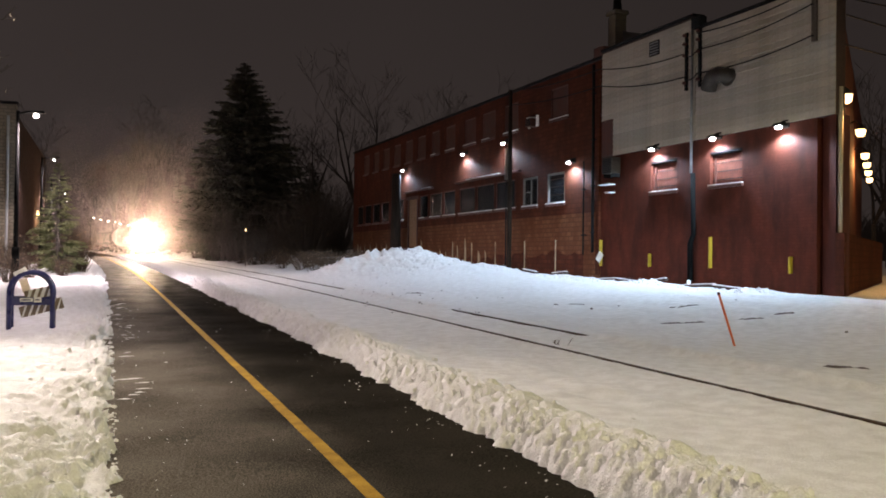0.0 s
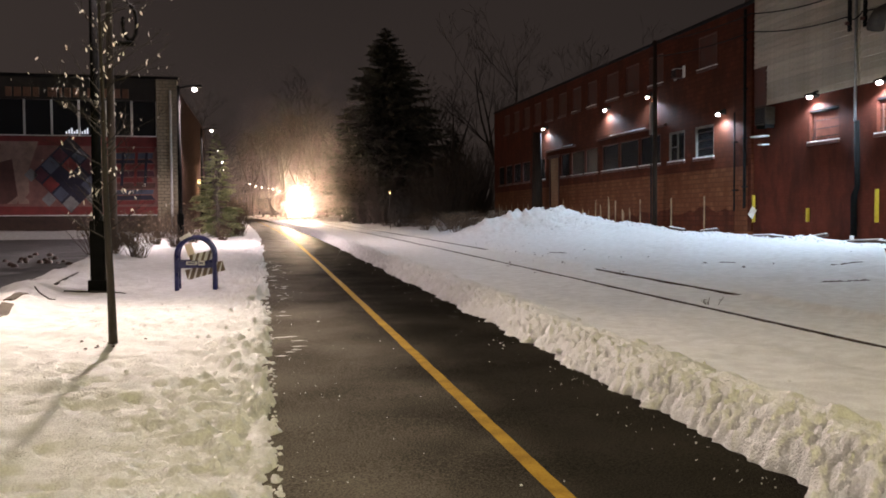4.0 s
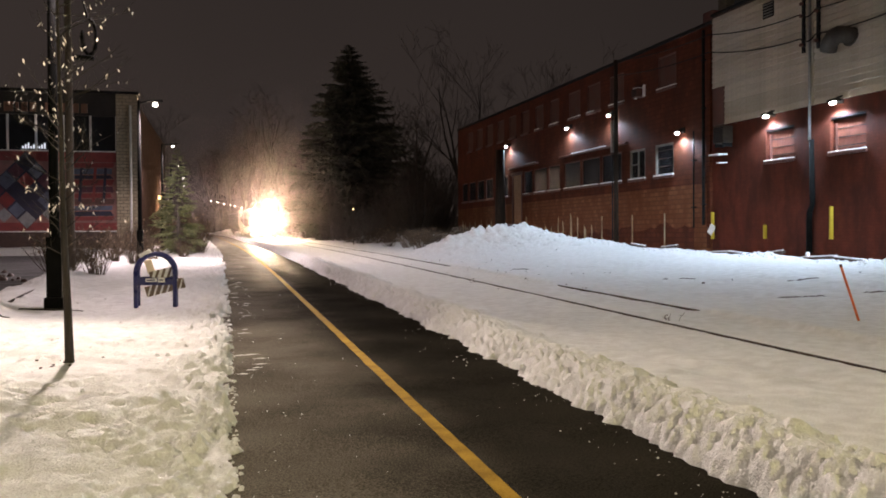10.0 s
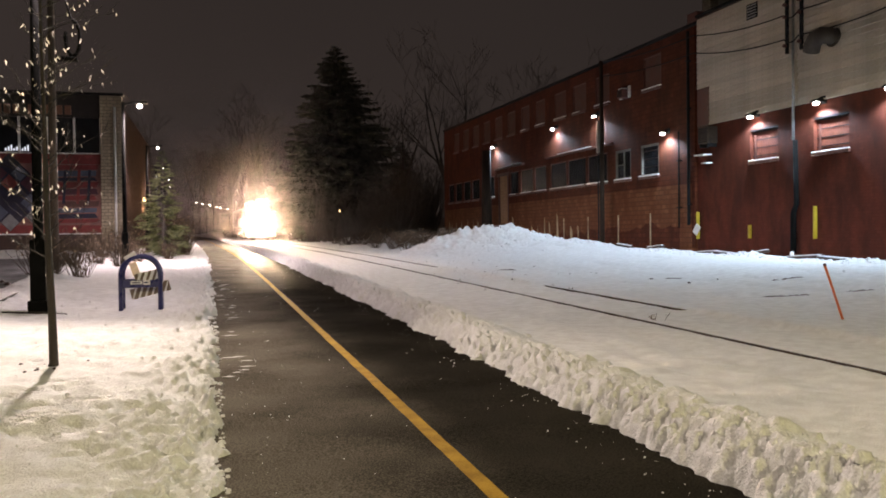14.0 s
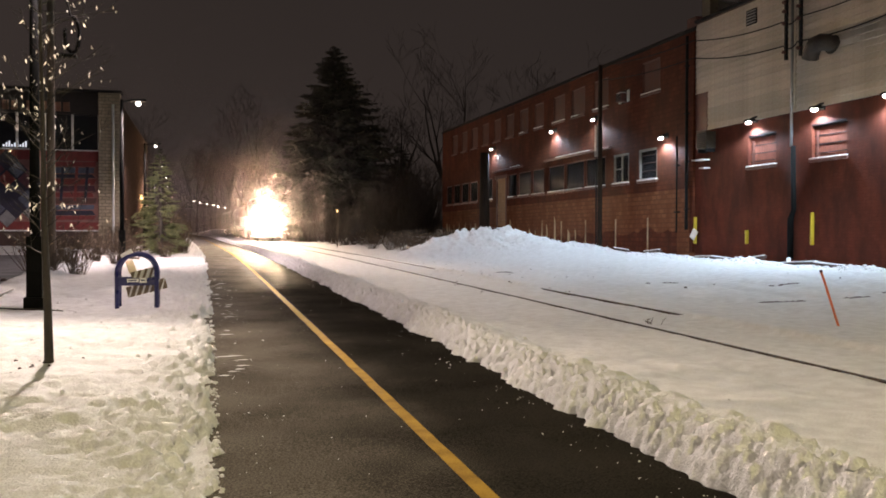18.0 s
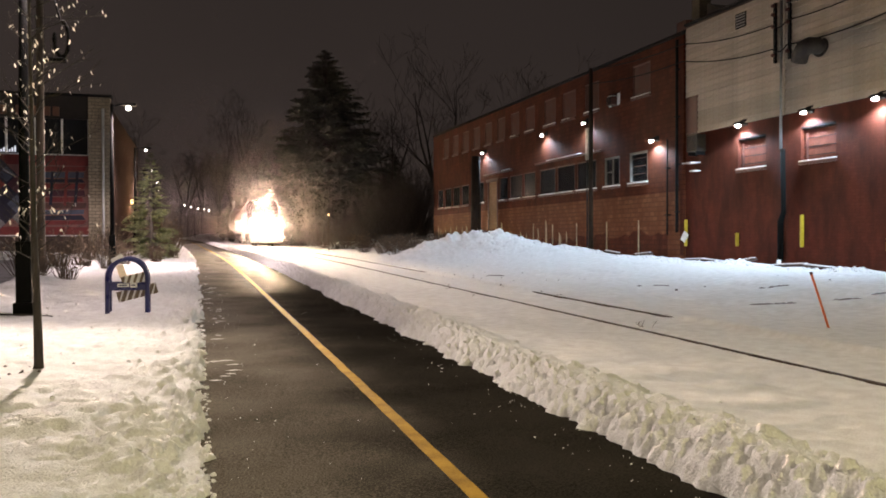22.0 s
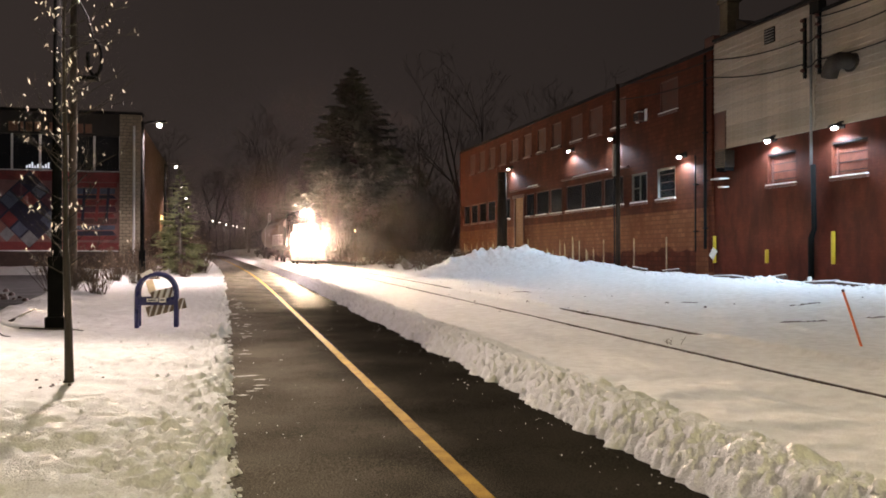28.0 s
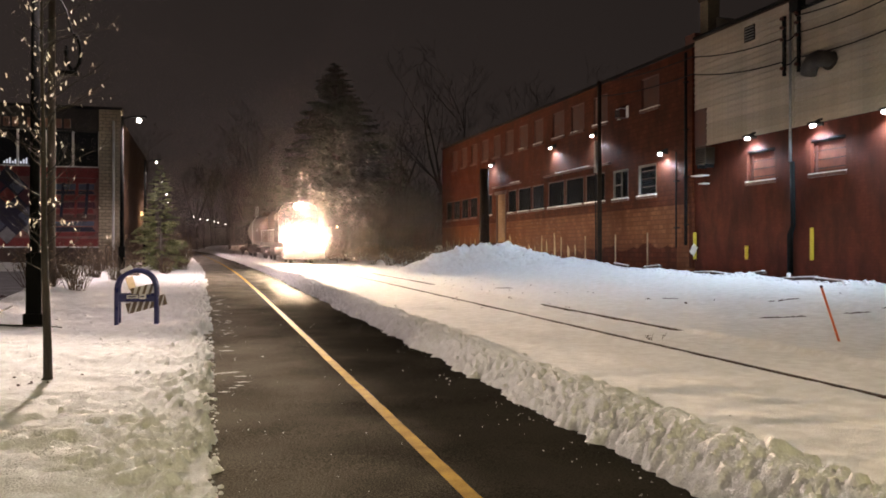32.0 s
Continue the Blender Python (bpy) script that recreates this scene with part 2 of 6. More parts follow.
BLUE_PAINT = surface("blue_enamel", (0.008, 0.010, 0.075), (0.014, 0.018, 0.115), 0.32, 6.0, 60.0, 0.05)
WHITE_PAINT = surface("white_paint", (0.68, 0.68, 0.66), (0.82, 0.82, 0.80), 0.5, 6.0, 50.0, 0.1)
BOLLARD_YELLOW = surface("yellow_bollard_paint", (0.46, 0.33, 0.02), (0.58, 0.43, 0.04), 0.5, 5.0, 30.0, 0.15)
ORANGE = surface("orange_stake_paint", (0.62, 0.12, 0.03), (0.74, 0.18, 0.06), 0.5, 8.0, 50.0, 0.1)
WOOD_POLE = surface("weathered_wood_pole", (0.055, 0.040, 0.029), (0.105, 0.079, 0.059), 0.8, 6.0, 60.0, 0.5, stretch=(3, 3, 0.3))
DARK_WOOD = surface("dark_creosoted_pole", (0.018, 0.012, 0.009), (0.045, 0.03, 0.021), 0.85, 6.0, 60.0, 0.5, stretch=(3, 3, 0.3), gloss=0.15)
BARK = surface("bark", (0.018, 0.014, 0.011), (0.042, 0.033, 0.026), 0.85, 12.0, 60.0, 0.7, stretch=(2, 2, 0.5))
DARK_BARK = surface("dark_bark", (0.06, 0.05, 0.043), (0.13, 0.11, 0.096), 0.9, 6.0, 40.0, 0.5, stretch=(2, 2, 0.5))
NEEDLES = surface("spruce_needles", (0.078, 0.080, 0.064), (0.125, 0.128, 0.10), 0.7, 1.5, 20.0, 0.0)
PALE_NEEDLES = surface("young_spruce_needles", (0.10, 0.115, 0.048), (0.23, 0.245, 0.11), 0.65, 2.5, 25.0, 0.0)
SHRUB_LEAF = surface("dead_shrub_leaf", (0.22, 0.15, 0.10), (0.38, 0.28, 0.19), 0.8, 30.0, 90.0, 0.0)
DRY_GRASS = surface("dry_grass", (0.055, 0.037, 0.024), (0.11, 0.077, 0.05), 0.85, 3.0, 30.0, 0.0)
DUCT = surface("dull_duct_metal", (0.035, 0.028, 0.024), (0.075, 0.062, 0.053), 0.7, 3.0, 25.0, 0.15, gloss=0.2)
POLE_BLACK = surface("black_lamp_post", (0.003, 0.003, 0.003), (0.007, 0.007, 0.007), 0.85, 5.0, 50.0, 0.1, gloss=0.06)
SHUTTER = surface("red_brown_shutter", (0.10, 0.028, 0.016), (0.17, 0.050, 0.030), 0.85, 3.0, 30.0, 0.2, gloss=0.15)
PANE = glass("dark_window_glass")
DULL_BOARD = surface("dull_brown_cladding", (0.035, 0.022, 0.017), (0.06, 0.04, 0.032), 0.95, 3.0, 30.0, 0.2, gloss=0.0, rough_var=0.03)
RED_BOARD = surface("dark_red_window_board", (0.055, 0.015, 0.0085), (0.09, 0.025, 0.014), 0.7, 2.0, 25.0, 0.2)
DULL_WHITE = surface("dulled_white_paint", (0.13, 0.118, 0.10), (0.23, 0.21, 0.185), 0.6, 4.0, 40.0, 0.1)
BOARD_BROWN = surface("brown_window_board", (0.040, 0.022, 0.018), (0.075, 0.042, 0.034), 0.6, 3.0, 30.0, 0.2)
ROOFING = surface("roof_felt", (0.03, 0.026, 0.024), (0.06, 0.05, 0.046), 0.85, 2.0, 30.0, 0.3)
LED_STREET = glowing("street_lamp_led", (1.0, 0.95, 0.92), 22.0)
LED_WALL = glowing("wall_lamp_led", (0.90, 0.95, 1.0), 60.0)
LED_WARM = glowing("warm_lantern", (1.0, 0.66, 0.30), 4.0)
HEADLIGHT = glowing("headlight_beam_lens", (1.0, 0.76, 0.54), 190000.0)
GLARE_FILL = glowing("glare_fill_lens", (1.0, 0.76, 0.55), 15000.0)
GROUND_FILL = glowing("ground_fill_lens", (1.0, 0.72, 0.46), 115000.0)
DITCHLIGHT = glowing("ditch_light_lens", (1.0, 0.77, 0.54), 165000.0)
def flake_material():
    """Thin flakes that let light through, made to imitate headlight glare."""
    m = bpy.data.materials.new("glare_flake")
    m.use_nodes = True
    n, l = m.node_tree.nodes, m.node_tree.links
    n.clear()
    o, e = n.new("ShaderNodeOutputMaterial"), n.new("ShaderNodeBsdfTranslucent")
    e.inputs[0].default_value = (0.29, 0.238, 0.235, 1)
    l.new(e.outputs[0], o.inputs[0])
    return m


def thin_leaf():
    """Dry leaves, pale and thin enough for a lamp to shine through."""
    m = surface("dry_leaf", (0.62, 0.55, 0.46), (0.84, 0.78, 0.68), 0.7, 30.0, 90.0, 0.0)
    n, l = m.node_tree.nodes, m.node_tree.links
    out, b = n["Material Output"], n["Principled BSDF"]
    t, mix = n.new("ShaderNodeBsdfTranslucent"), n.new("ShaderNodeMixShader")
    t.inputs[0].default_value, mix.inputs[0].default_value = (0.82, 0.76, 0.64, 1), 0.5
    l.new(b.outputs[0], mix.inputs[1])
    l.new(t.outputs[0], mix.inputs[2])
    l.new(mix.outputs[0], out.inputs[0])
    return m


DRY_LEAF = thin_leaf()
FLAKE = flake_material()
LOCO_PAINT = surface("locomotive_paint", (0.028, 0.017, 0.011), (0.055, 0.034, 0.022), 0.65, 2.0, 30.0, 0.1, gloss=0.15)
LOCO_DARK = surface("dull_dark_metal", (0.015, 0.014, 0.013), (0.035, 0.03, 0.028), 0.6, 3.0, 30.0, 0.2)
# shade put into the colour of cab and nose, against stray lamp glow
LOCO_SHADED = surface("shaded_locomotive_paint", (0.006, 0.0055, 0.005), (0.013, 0.012, 0.011), 0.6, 3.0, 30.0, 0.1, gloss=0.1)
TANK_PAINT = surface("tank_car_paint", (0.10, 0.065, 0.045), (0.17, 0.115, 0.08), 0.42, 1.5, 25.0, 0.1)


# ---- mesh helpers ----
def part(name, bm, material, parent=None, label="", smooth=False, kind=""):
    me = bpy.data.meshes.new(name)
    bm.normal_update()
    bm.to_mesh(me)
    bm.free()
    me.materials.append(material)
    if smooth:
        for p in me.polygons:
            p.use_smooth = True
    ob = new(name, me)
    ob.parent = parent
    if label or kind:
        tagged(ob, label, kind=kind)
    return ob


def sheet(name, verts, faces, material, smooth=True, parent=None):
    me = bpy.data.meshes.new(name)
    me.from_pydata(verts, [], faces)
    me.materials.append(material)
    if smooth:
        me.polygons.foreach_set("use_smooth", [True] * len(me.polygons))
    me.update()
    ob = new(name, me)
    ob.parent = parent
    return ob


def empty(name, m=None, label="", category="", group="", kind=""):
    ob = new(name)
    ob.empty_display_size = 0.2
    if m is not None:
        ob.matrix_basis = m
    return tagged(ob, label, category, group, kind)


def box(x0, x1, y0, y1, z0, z1, bm=None, bevel=0.0):
    b = bmesh.new()
    r = bmesh.ops.create_cube(b, size=1.0)
    bmesh.ops.scale(b, vec=(x1 - x0, y1 - y0, z1 - z0), verts=r["verts"])
    bmesh.ops.translate(b, vec=((x0 + x1) / 2, (y0 + y1) / 2, (z0 + z1) / 2), verts=r["verts"])
    if bevel:
        bmesh.ops.bevel(b, geom=b.edges[:], offset=bevel, segments=2, affect="EDGES", profile=0.6)
    return merge(bm, b)


def merge(bm, b):
    if bm is None:
        return b
    me = bpy.data.meshes.new("scratch")
    b.to_mesh(me)
    b.free()
    bm.from_mesh(me)
    bpy.data.meshes.remove(me)
    return bm


def tube(points, radii, seg=8, bm=None, caps=True):
    """A round bar along points, with one radius or one for each point."""
    bm = bm or bmesh.new()
    pts = [Vector(p) for p in points]
    if not isinstance(radii, (list, tuple)):
        radii = [radii] * len(pts)
    rings, side = [], None
    for i, p in enumerate(pts):
        d = (pts[min(i + 1, len(pts) - 1)] - pts[max(i - 1, 0)]).normalized()
        if side is None:
            side = d.orthogonal().normalized()
        side = (side - d * side.dot(d)).normalized()
        other = d.cross(side)
        rings.append([bm.verts.new(p + (side * math.cos(a) + other * math.sin(a)) * radii[i]) for a in [2 * math.pi * k / seg for k in range(seg)]])
    for a, b in zip(rings, rings[1:]):
        for k in range(seg):
            bm.faces.new((a[k], a[(k + 1) % seg], b[(k + 1) % seg], b[k]))
    if caps:
        bm.faces.new(rings[0][::-1])
        bm.faces.new(rings[-1])
    return bm


def prism(outline, x0, x1, axis="x", bm=None):
    """An outline of (a, b) pairs pushed along an axis: x takes (y, z), y takes (x, z), z takes (x, y)."""
    bm = bm or bmesh.new()
    put = {"x": lambda k, a, b: (k, a, b), "y": lambda k, a, b: (a, k, b), "z": lambda k, a, b: (a, b, k)}[axis]
    lo = [bm.verts.new(put(x0, a, b)) for a, b in outline]
    hi = [bm.verts.new(put(x1, a, b)) for a, b in outline]
    n = len(outline)
    for i in range(n):
        bm.faces.new((lo[i], lo[(i + 1) % n], hi[(i + 1) % n], hi[i]))
    bm.faces.new(lo[::-1])
    bm.faces.new(hi)
    bmesh.ops.recalc_face_normals(bm, faces=bm.faces[:])
    return bm


def lamp(name, m, watts, colour, size=0.2, spot=None, blend=0.6):
    d = bpy.data.lights.new(name, "SPOT" if spot else "POINT")
    d.energy, d.color, d.shadow_soft_size = watts, colour, size
    if spot:
        d.spot_size, d.spot_blend = radians(spot), blend
    ob = new(name, d)
    ob.matrix_basis = m
    return ob


# ---- the lie of the land ----
def lattice(ix, iy, seed):
    h = (ix.astype(np.int64) * 374761393 + iy.astype(np.int64) * 668265263 + seed * 974711) & 0xFFFFFFFF
    h = ((h ^ (h >> 13)) * 1274126177) & 0xFFFFFFFF
    return ((h ^ (h >> 16)) & 0xFFFF) / 65535.0


def vnoise(x, y, size, seed):
    x, y = np.asarray(x, float) / size, np.asarray(y, float) / size
    ix, iy = np.floor(x), np.floor(y)
    fx, fy = x - ix, y - iy
    fx, fy = fx * fx * (3 - 2 * fx), fy * fy * (3 - 2 * fy)
    a, b = lattice(ix, iy, seed), lattice(ix + 1, iy, seed)
    c, d = lattice(ix, iy + 1, seed), lattice(ix + 1, iy + 1, seed)
    return (a * (1 - fx) + b * fx) * (1 - fy) + (c * (1 - fx) + d * fx) * fy


def dimples(x, y, size, seed):
    """Distance to the nearest of scattered points, in cell widths: small round pits."""
    x, y = np.asarray(x, float) / size, np.asarray(y, float) / size
    ix, iy = np.floor(x), np.floor(y)
    best = np.full(np.broadcast(x, y).shape, 9.0)
    for dx in (-1, 0, 1):
        for dy in (-1, 0, 1):
            px, py = ix + dx + lattice(ix + dx, iy + dy, seed), iy + dy + lattice(ix + dx, iy + dy, seed + 1)
            best = np.minimum(best, np.hypot(px - x, py - y))
    return best


def step(a, b, x):
    t = np.clip((np.asarray(x, float) - a) / (b - a), 0, 1)
    return t * t * (3 - 2 * t)


def grade(y):
    """The line climbs gently away from the camera."""
    return 0.012 * np.clip(np.asarray(y, float), -40, 170)


def bend(y):
    """How far trail and track swing to the left of a straight line."""
    y = np.asarray(y, float)
    z = np.clip((y - 46) / 8, -30, 30)
    return -0.034 * 8 * np.log1p(np.exp(z)) - 0.0013 * np.clip(y - 118, 0, 90) ** 2


def lot_edge(y):
    return -3.95 - 0.055 * (np.asarray(y, float) - 14)


def height(u, y):
    """Top of the snow above the trail's level line, u metres to the right of the trail's left edge line."""
    u, y = np.asarray(u, float), np.asarray(y, float)
    edge_l = 0.08 + 0.15 * (vnoise(u * 0, y, 0.45, 3) - 0.5) + 0.11 * (vnoise(u * 0, y, 0.17, 4) - 0.5)
    edge_r = 3.02 + 0.12 * (vnoise(u * 0, y, 0.9, 5) - 0.5) - 0.08 * step(9, 4, y)
    foot = 0.10 * (vnoise(u * 0, y, 0.2, 6) - 0.5) + 0.10 * (vnoise(u * 0, y, 0.075, 50) - 0.5)
    lumps = vnoise(u, y, 0.14, 7) * 0.5 + vnoise(u, y, 0.07, 8) * 0.5
    pits = np.clip(vnoise(u, y, 0.065, 17) * 0.7 + vnoise(u, y, 0.13, 18) * 0.3 - 0.45, 0, 1)
    holes = np.clip(1 - dimples(u, y, 0.10, 31) / 0.55, 0, 1) ** 0.8 * (0.4 + 0.8 * vnoise(u, y, 0.3, 33))
    soft = vnoise(u, y, 1.1, 9) - 0.5
    mid = vnoise(u, y, 0.4, 10) - 0.5
    nicks = np.clip(1 - dimples(u + 0.3 * y, y, 0.24, 48) / 0.30, 0, 1) ** 0.7 * step(0.45, 0.62, vnoise(u, y, 0.7, 49))
    humps = np.abs(2 * vnoise(u + 0.35 * y, y, 0.36, 41) - 1)
    prints = np.clip(1 - dimples(u + 0.2 * y, y * 0.8, 0.62, 43) / 0.26, 0, 1) * step(0.35, 0.6, vnoise(u, y, 1.3, 44))
    # left bank
    rise = step(0.0, 0.16, edge_l - u)
    rough = np.exp(-np.clip(edge_l - u, 0, 9) / 0.42)
    tread = np.clip(vnoise(u, y, 0.33, 11) - 0.62, 0, 1) * 0.28 * step(-3.2, -0.6, u) * step(13, 8, y)
    left = -0.07 + rise * (0.15 + 0.06 * soft + 0.055 * mid + 0.05 * (vnoise(u * 0.45 + 0.3 * y, y, 0.42, 56) - 0.5) + 0.018 * (vnoise(u + 0.4 * y, y, 0.24, 19) - 0.5) + (0.005 - 0.01 * humps) * step(-3.4, -1.0, u) * step(15, 9, y) - 0.12 * prints * step(14, 9, y) - 0.085 * nicks * step(18, 12, y) * step(-3.4, -1.8, u) + 0.012 * (vnoise(u, y, 0.12, 22) - 0.5) * step(-3.6, -0.5, u) + rough * (0.36 * (lumps - 0.40) - 0.16 * pits - 0.32 * holes) - tread - 0.03 * pits)
    left = np.where(edge_l - u > 0.10, np.maximum(left, 0.0 + 0.05 * lumps), left)
    berm = np.exp(-((u - lot_edge(y)) / 0.55) ** 2) * (0.16 + 0.16 * mid) * step(9, 13, y)
    in_lot = step(0.0, 0.7, lot_edge(y) - 0.4 - u) * step(53, 50, y) * step(6, 9, y)
    left = left + berm
    left = left * (1 - in_lot) + in_lot * (-0.16)
    left = left + 0.25 * step(50, 54, y) * step(-6, -9, u)
    # right bank, track and field
    v = u - edge_r
    bank = 0.25 * step(-0.04, 0.40, v) * step(0.0, 0.07, v - foot) * (1 - 0.82 * step(0.45, 1.2, v))
    crumble = np.exp(-((v - 0.22) / 0.26) ** 2)
    comb = np.clip(1 - dimples(u * 1.25, y, 0.078, 36) / 0.55, 0, 1) ** 0.8 * (0.35 + 0.9 * vnoise(u, y, 0.35, 37)) + 0.55 * np.clip(1 - dimples(u, y, 0.15, 38) / 0.45, 0, 1)
    crest = np.exp(-((v - 0.62) / 0.2) ** 2) * (0.05 * vnoise(u * 0.5, y, 0.5, 39) + 0.16 * np.clip(vnoise(u, y, 0.16, 40) - 0.55, 0, 1))
    ruts = np.exp(-((u - 4.75 - 0.1 * np.sin(y * 0.35)) / 0.16) ** 2) + np.exp(-((u - 5.55 - 0.12 * np.sin(y * 0.3 + 1)) / 0.2) ** 2)
    tracks = sum(np.exp(-((u - c - 0.35 * np.sin(y * 0.16 + c)) / 0.2) ** 2) for c in (10.3, 11.9, 13.4, 15.1, 16.3)) * step(0.3, 0.6, vnoise(u * 0.3, y, 2.2, 57))
    streaks = vnoise(u, y * 0.3, 0.12, 45) + 0.5 * vnoise(u + 0.3 * y, y * 0.5, 0.4, 46) - 0.75
    bed = step(5.3, 6.0, u) * step(9.2, 8.5, u)
    field = (0.012 * soft + 0.009 * mid + 0.008 * (vnoise(u * 0.4, y, 0.33, 34) - 0.5)) * (1 - 0.8 * bed) + 0.010 * (vnoise(u * 0.6, y, 0.17, 12) - 0.5) * (1 - 0.5 * bed) + 0.006 * (vnoise(u, y, 0.09, 52) - 0.5) - 0.02 * np.clip(vnoise(u * 0.7, y, 0.5, 53) - 0.66, 0, 1)
    right = -0.07 + step(0.0, 0.05, v - foot) * 0.07 + bank * (0.98 + 0.22 * mid + 0.16 * soft) + crest + crumble * step(0.0, 0.1, v - foot) * (0.06 * (lumps - 0.30) - 0.03 * pits - 0.125 * comb + 0.065) + step(0.2, 1.2, v) * (0.04 + field + 0.004 * streaks * (1 - 0.6 * bed) - 0.035 * ruts * vnoise(u * 0, y, 2.5, 47) - (0.03 + 0.03 * vnoise(u, y, 0.16, 58)) * tracks * step(40, 32, y))
    right = right + step(10.0, 17.0, u) * (0.39 + 0.004 * (y - 24)) + 0.02 * step(5.5, 6.5, u) * step(9, 8, u)
    right = right - 0.03 * step(0.075, 0.035, np.abs(u - 6.46)) + (0.075 - 0.12 * step(12.4, 13.2, y) * step(20.2, 18.6, y) - 0.11 * step(28, 30, y)) * step(0.17, 0.05, np.abs(u - 7.94))
    # ploughed heap by the brick building, and the low ridge along its foot
    du, dy = u - 14.4, y - 42.0
    a, b = du * 0.82 + dy * 0.57, -du * 0.57 + dy * 0.82
    heap = 1.02 * np.exp(-(a / 2.6) ** 2 - (b / 3.0) ** 2) + 0.55 * np.exp(-((u - 11.6) / 2.0) ** 2 - ((y - 41.5) / 2.2) ** 2)
    heap = heap + 0.26 * np.exp(-((u - 16.6) / 1.6) ** 2 - ((y - 37.5) / 3.6) ** 2)
    heap = 0.86 * heap * (0.42 + 0.45 * vnoise(u, y, 1.2, 13) + 0.34 * np.abs(2 * vnoise(u, y, 0.7, 14) - 1) + 0.36 * vnoise(u, y, 0.28, 23) + 0.22 * vnoise(u, y, 0.13, 51))
    ridge = np.exp(-((u - 17.9 + 0.012 * y) / 0.75) ** 2) * (-0.05 + 0.22 * vnoise(u * 0.5, y, 1.3, 15) * vnoise(u, y, 0.5, 16) + 0.12 * np.clip(vnoise(u, y, 0.3, 54) - 0.5, 0, 1) + 0.08 * np.clip(vnoise(u, y, 0.14, 55) - 0.5, 0, 1)) * step(66, 60, y) * step(15, 19, y)
    right = right + heap + ridge
    return np.where(u < 1.5, left, right)


def ground_z(x, y):
    return float(grade(y) + height(x - bend(y), y))


def build_ground():
    us = np.concatenate([[-1500, -500, -200, -90, -45, -28], np.arange(-20, -8, 1.0), np.arange(-8, -3, 0.22), np.arange(-3, -0.9, 0.05), np.arange(-0.9, 0.32, 0.032),
                         [0.45, 1.0, 1.6, 2.3, 2.8], np.arange(2.86, 3.8, 0.018), np.arange(3.8, 3.9, 0.04), np.arange(3.9, 4.5, 0.06), np.arange(4.5, 9, 0.1), np.arange(9, 19, 0.11), [19.3, 19.7], np.arange(20, 34, 1.2), [40, 60, 100, 220, 600, 1500]])
    ys, y = [-900.0, -300, -100, -60, -40, *np.arange(-30, 3.2, 0.4)], 3.2
    while y < 175:
        ys.append(y)
        y += max(0.02, 0.0041 * y if y < 60 else 0.02 * y)
    ys += [200, 240, 300, 420, 700, 1500]
    ys = np.array(ys)
    u, yy = np.meshgrid(us, ys)
    fade = step(160, 60, np.abs(u)) * step(400, 250, yy) * step(-60, -20, yy)
    z = grade(yy) + height(u, yy) * fade
    x = u + bend(yy) * fade
    verts = np.stack([x, yy, z], -1).reshape(-1, 3).tolist()
    nu = len(us)
    faces = [(j * nu + i, j * nu + i + 1, (j + 1) * nu + i + 1, (j + 1) * nu + i) for j in range(len(ys) - 1) for i in range(nu - 1)]
    ob = sheet("ground", verts, faces, SNOW)
    tagged(ob, "snow covered ground with ploughed banks and footprints", "snow", kind="structure")


def strip(name, u0, u1, y0, y1, lift, material, gap=1.0, edge=0.0):
    ys = np.arange(y0, y1 + 0.01, gap)
    verts, faces = [], []
    for y in ys:
        for u in (u0, u1):
            w = edge * (float(vnoise(y, u, 0.2, 21)) - 0.5)
            verts.append((u + w + float(bend(y)), y, float(grade(y)) + lift))
    for i in range(len(ys) - 1):
        faces.append((2 * i, 2 * i + 1, 2 * i + 3, 2 * i + 2))
    return sheet(name, verts, faces, material)


build_ground()
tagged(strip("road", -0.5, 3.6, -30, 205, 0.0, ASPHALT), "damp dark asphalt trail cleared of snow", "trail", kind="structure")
tagged(strip("road_marking", 1.555, 1.665, -30, 200, 0.004, YELLOW, 0.25, 0.012), "worn yellow centre line on the trail", "road marking", kind="structure")


def build_lot():
    verts, faces = [], []
    ys = np.arange(6, 53.1, 1.0)
    for y in ys:
        e = float(lot_edge(y)) + 0.25
        for u in (-40.0, -12.0, e):
            verts.append((u, y, float(grade(y)) - 0.055))
    for i in range(len(ys) - 1):
        for k in (0, 1):
            faces.append((3 * i + k, 3 * i + k + 1, 3 * i + k + 4, 3 * i + k + 3))
    tagged(sheet("pavement", verts, faces, LOT), "wet parking lot asphalt with thin slush", "parking lot", kind="structure")


build_lot()


def build_rails():
    prof = [(-0.03, 0.0), (-0.03, -0.035), (-0.01, -0.05), (-0.01, -0.16), (0.01, -0.16), (0.01, -0.05), (0.03, -0.035), (0.03, 0.0)]
    track = empty("railway_track", label="rusty railway rails showing through packed snow", category="railway track")
    ys = list(np.arange(-20, 60, 2.0)) + list(np.arange(60, 200, 4.0))
    for u in (6.45, 7.93):
        bm = bmesh.new()
        rings = [[bm.verts.new((u + a + float(bend(y)), y, float(grade(y)) + 0.105 + b)) for a, b in prof] for y in ys]
        for p, q in zip(rings, rings[1:]):
            for k in range(len(prof)):
                bm.faces.new((p[k], p[(k + 1) % len(prof)], q[(k + 1) % len(prof)], q[k]))
        bmesh.ops.recalc_face_normals(bm, faces=bm.faces[:])
        part("rail", bm, STEEL_RAIL, track)


build_rails()


# ---- the brick works on the right ----
WALL = pose(19.0, 0, 0, 0, 0, 0.9)


def on_wall(s, out, z):
    return WALL @ Vector((-out, s, z))


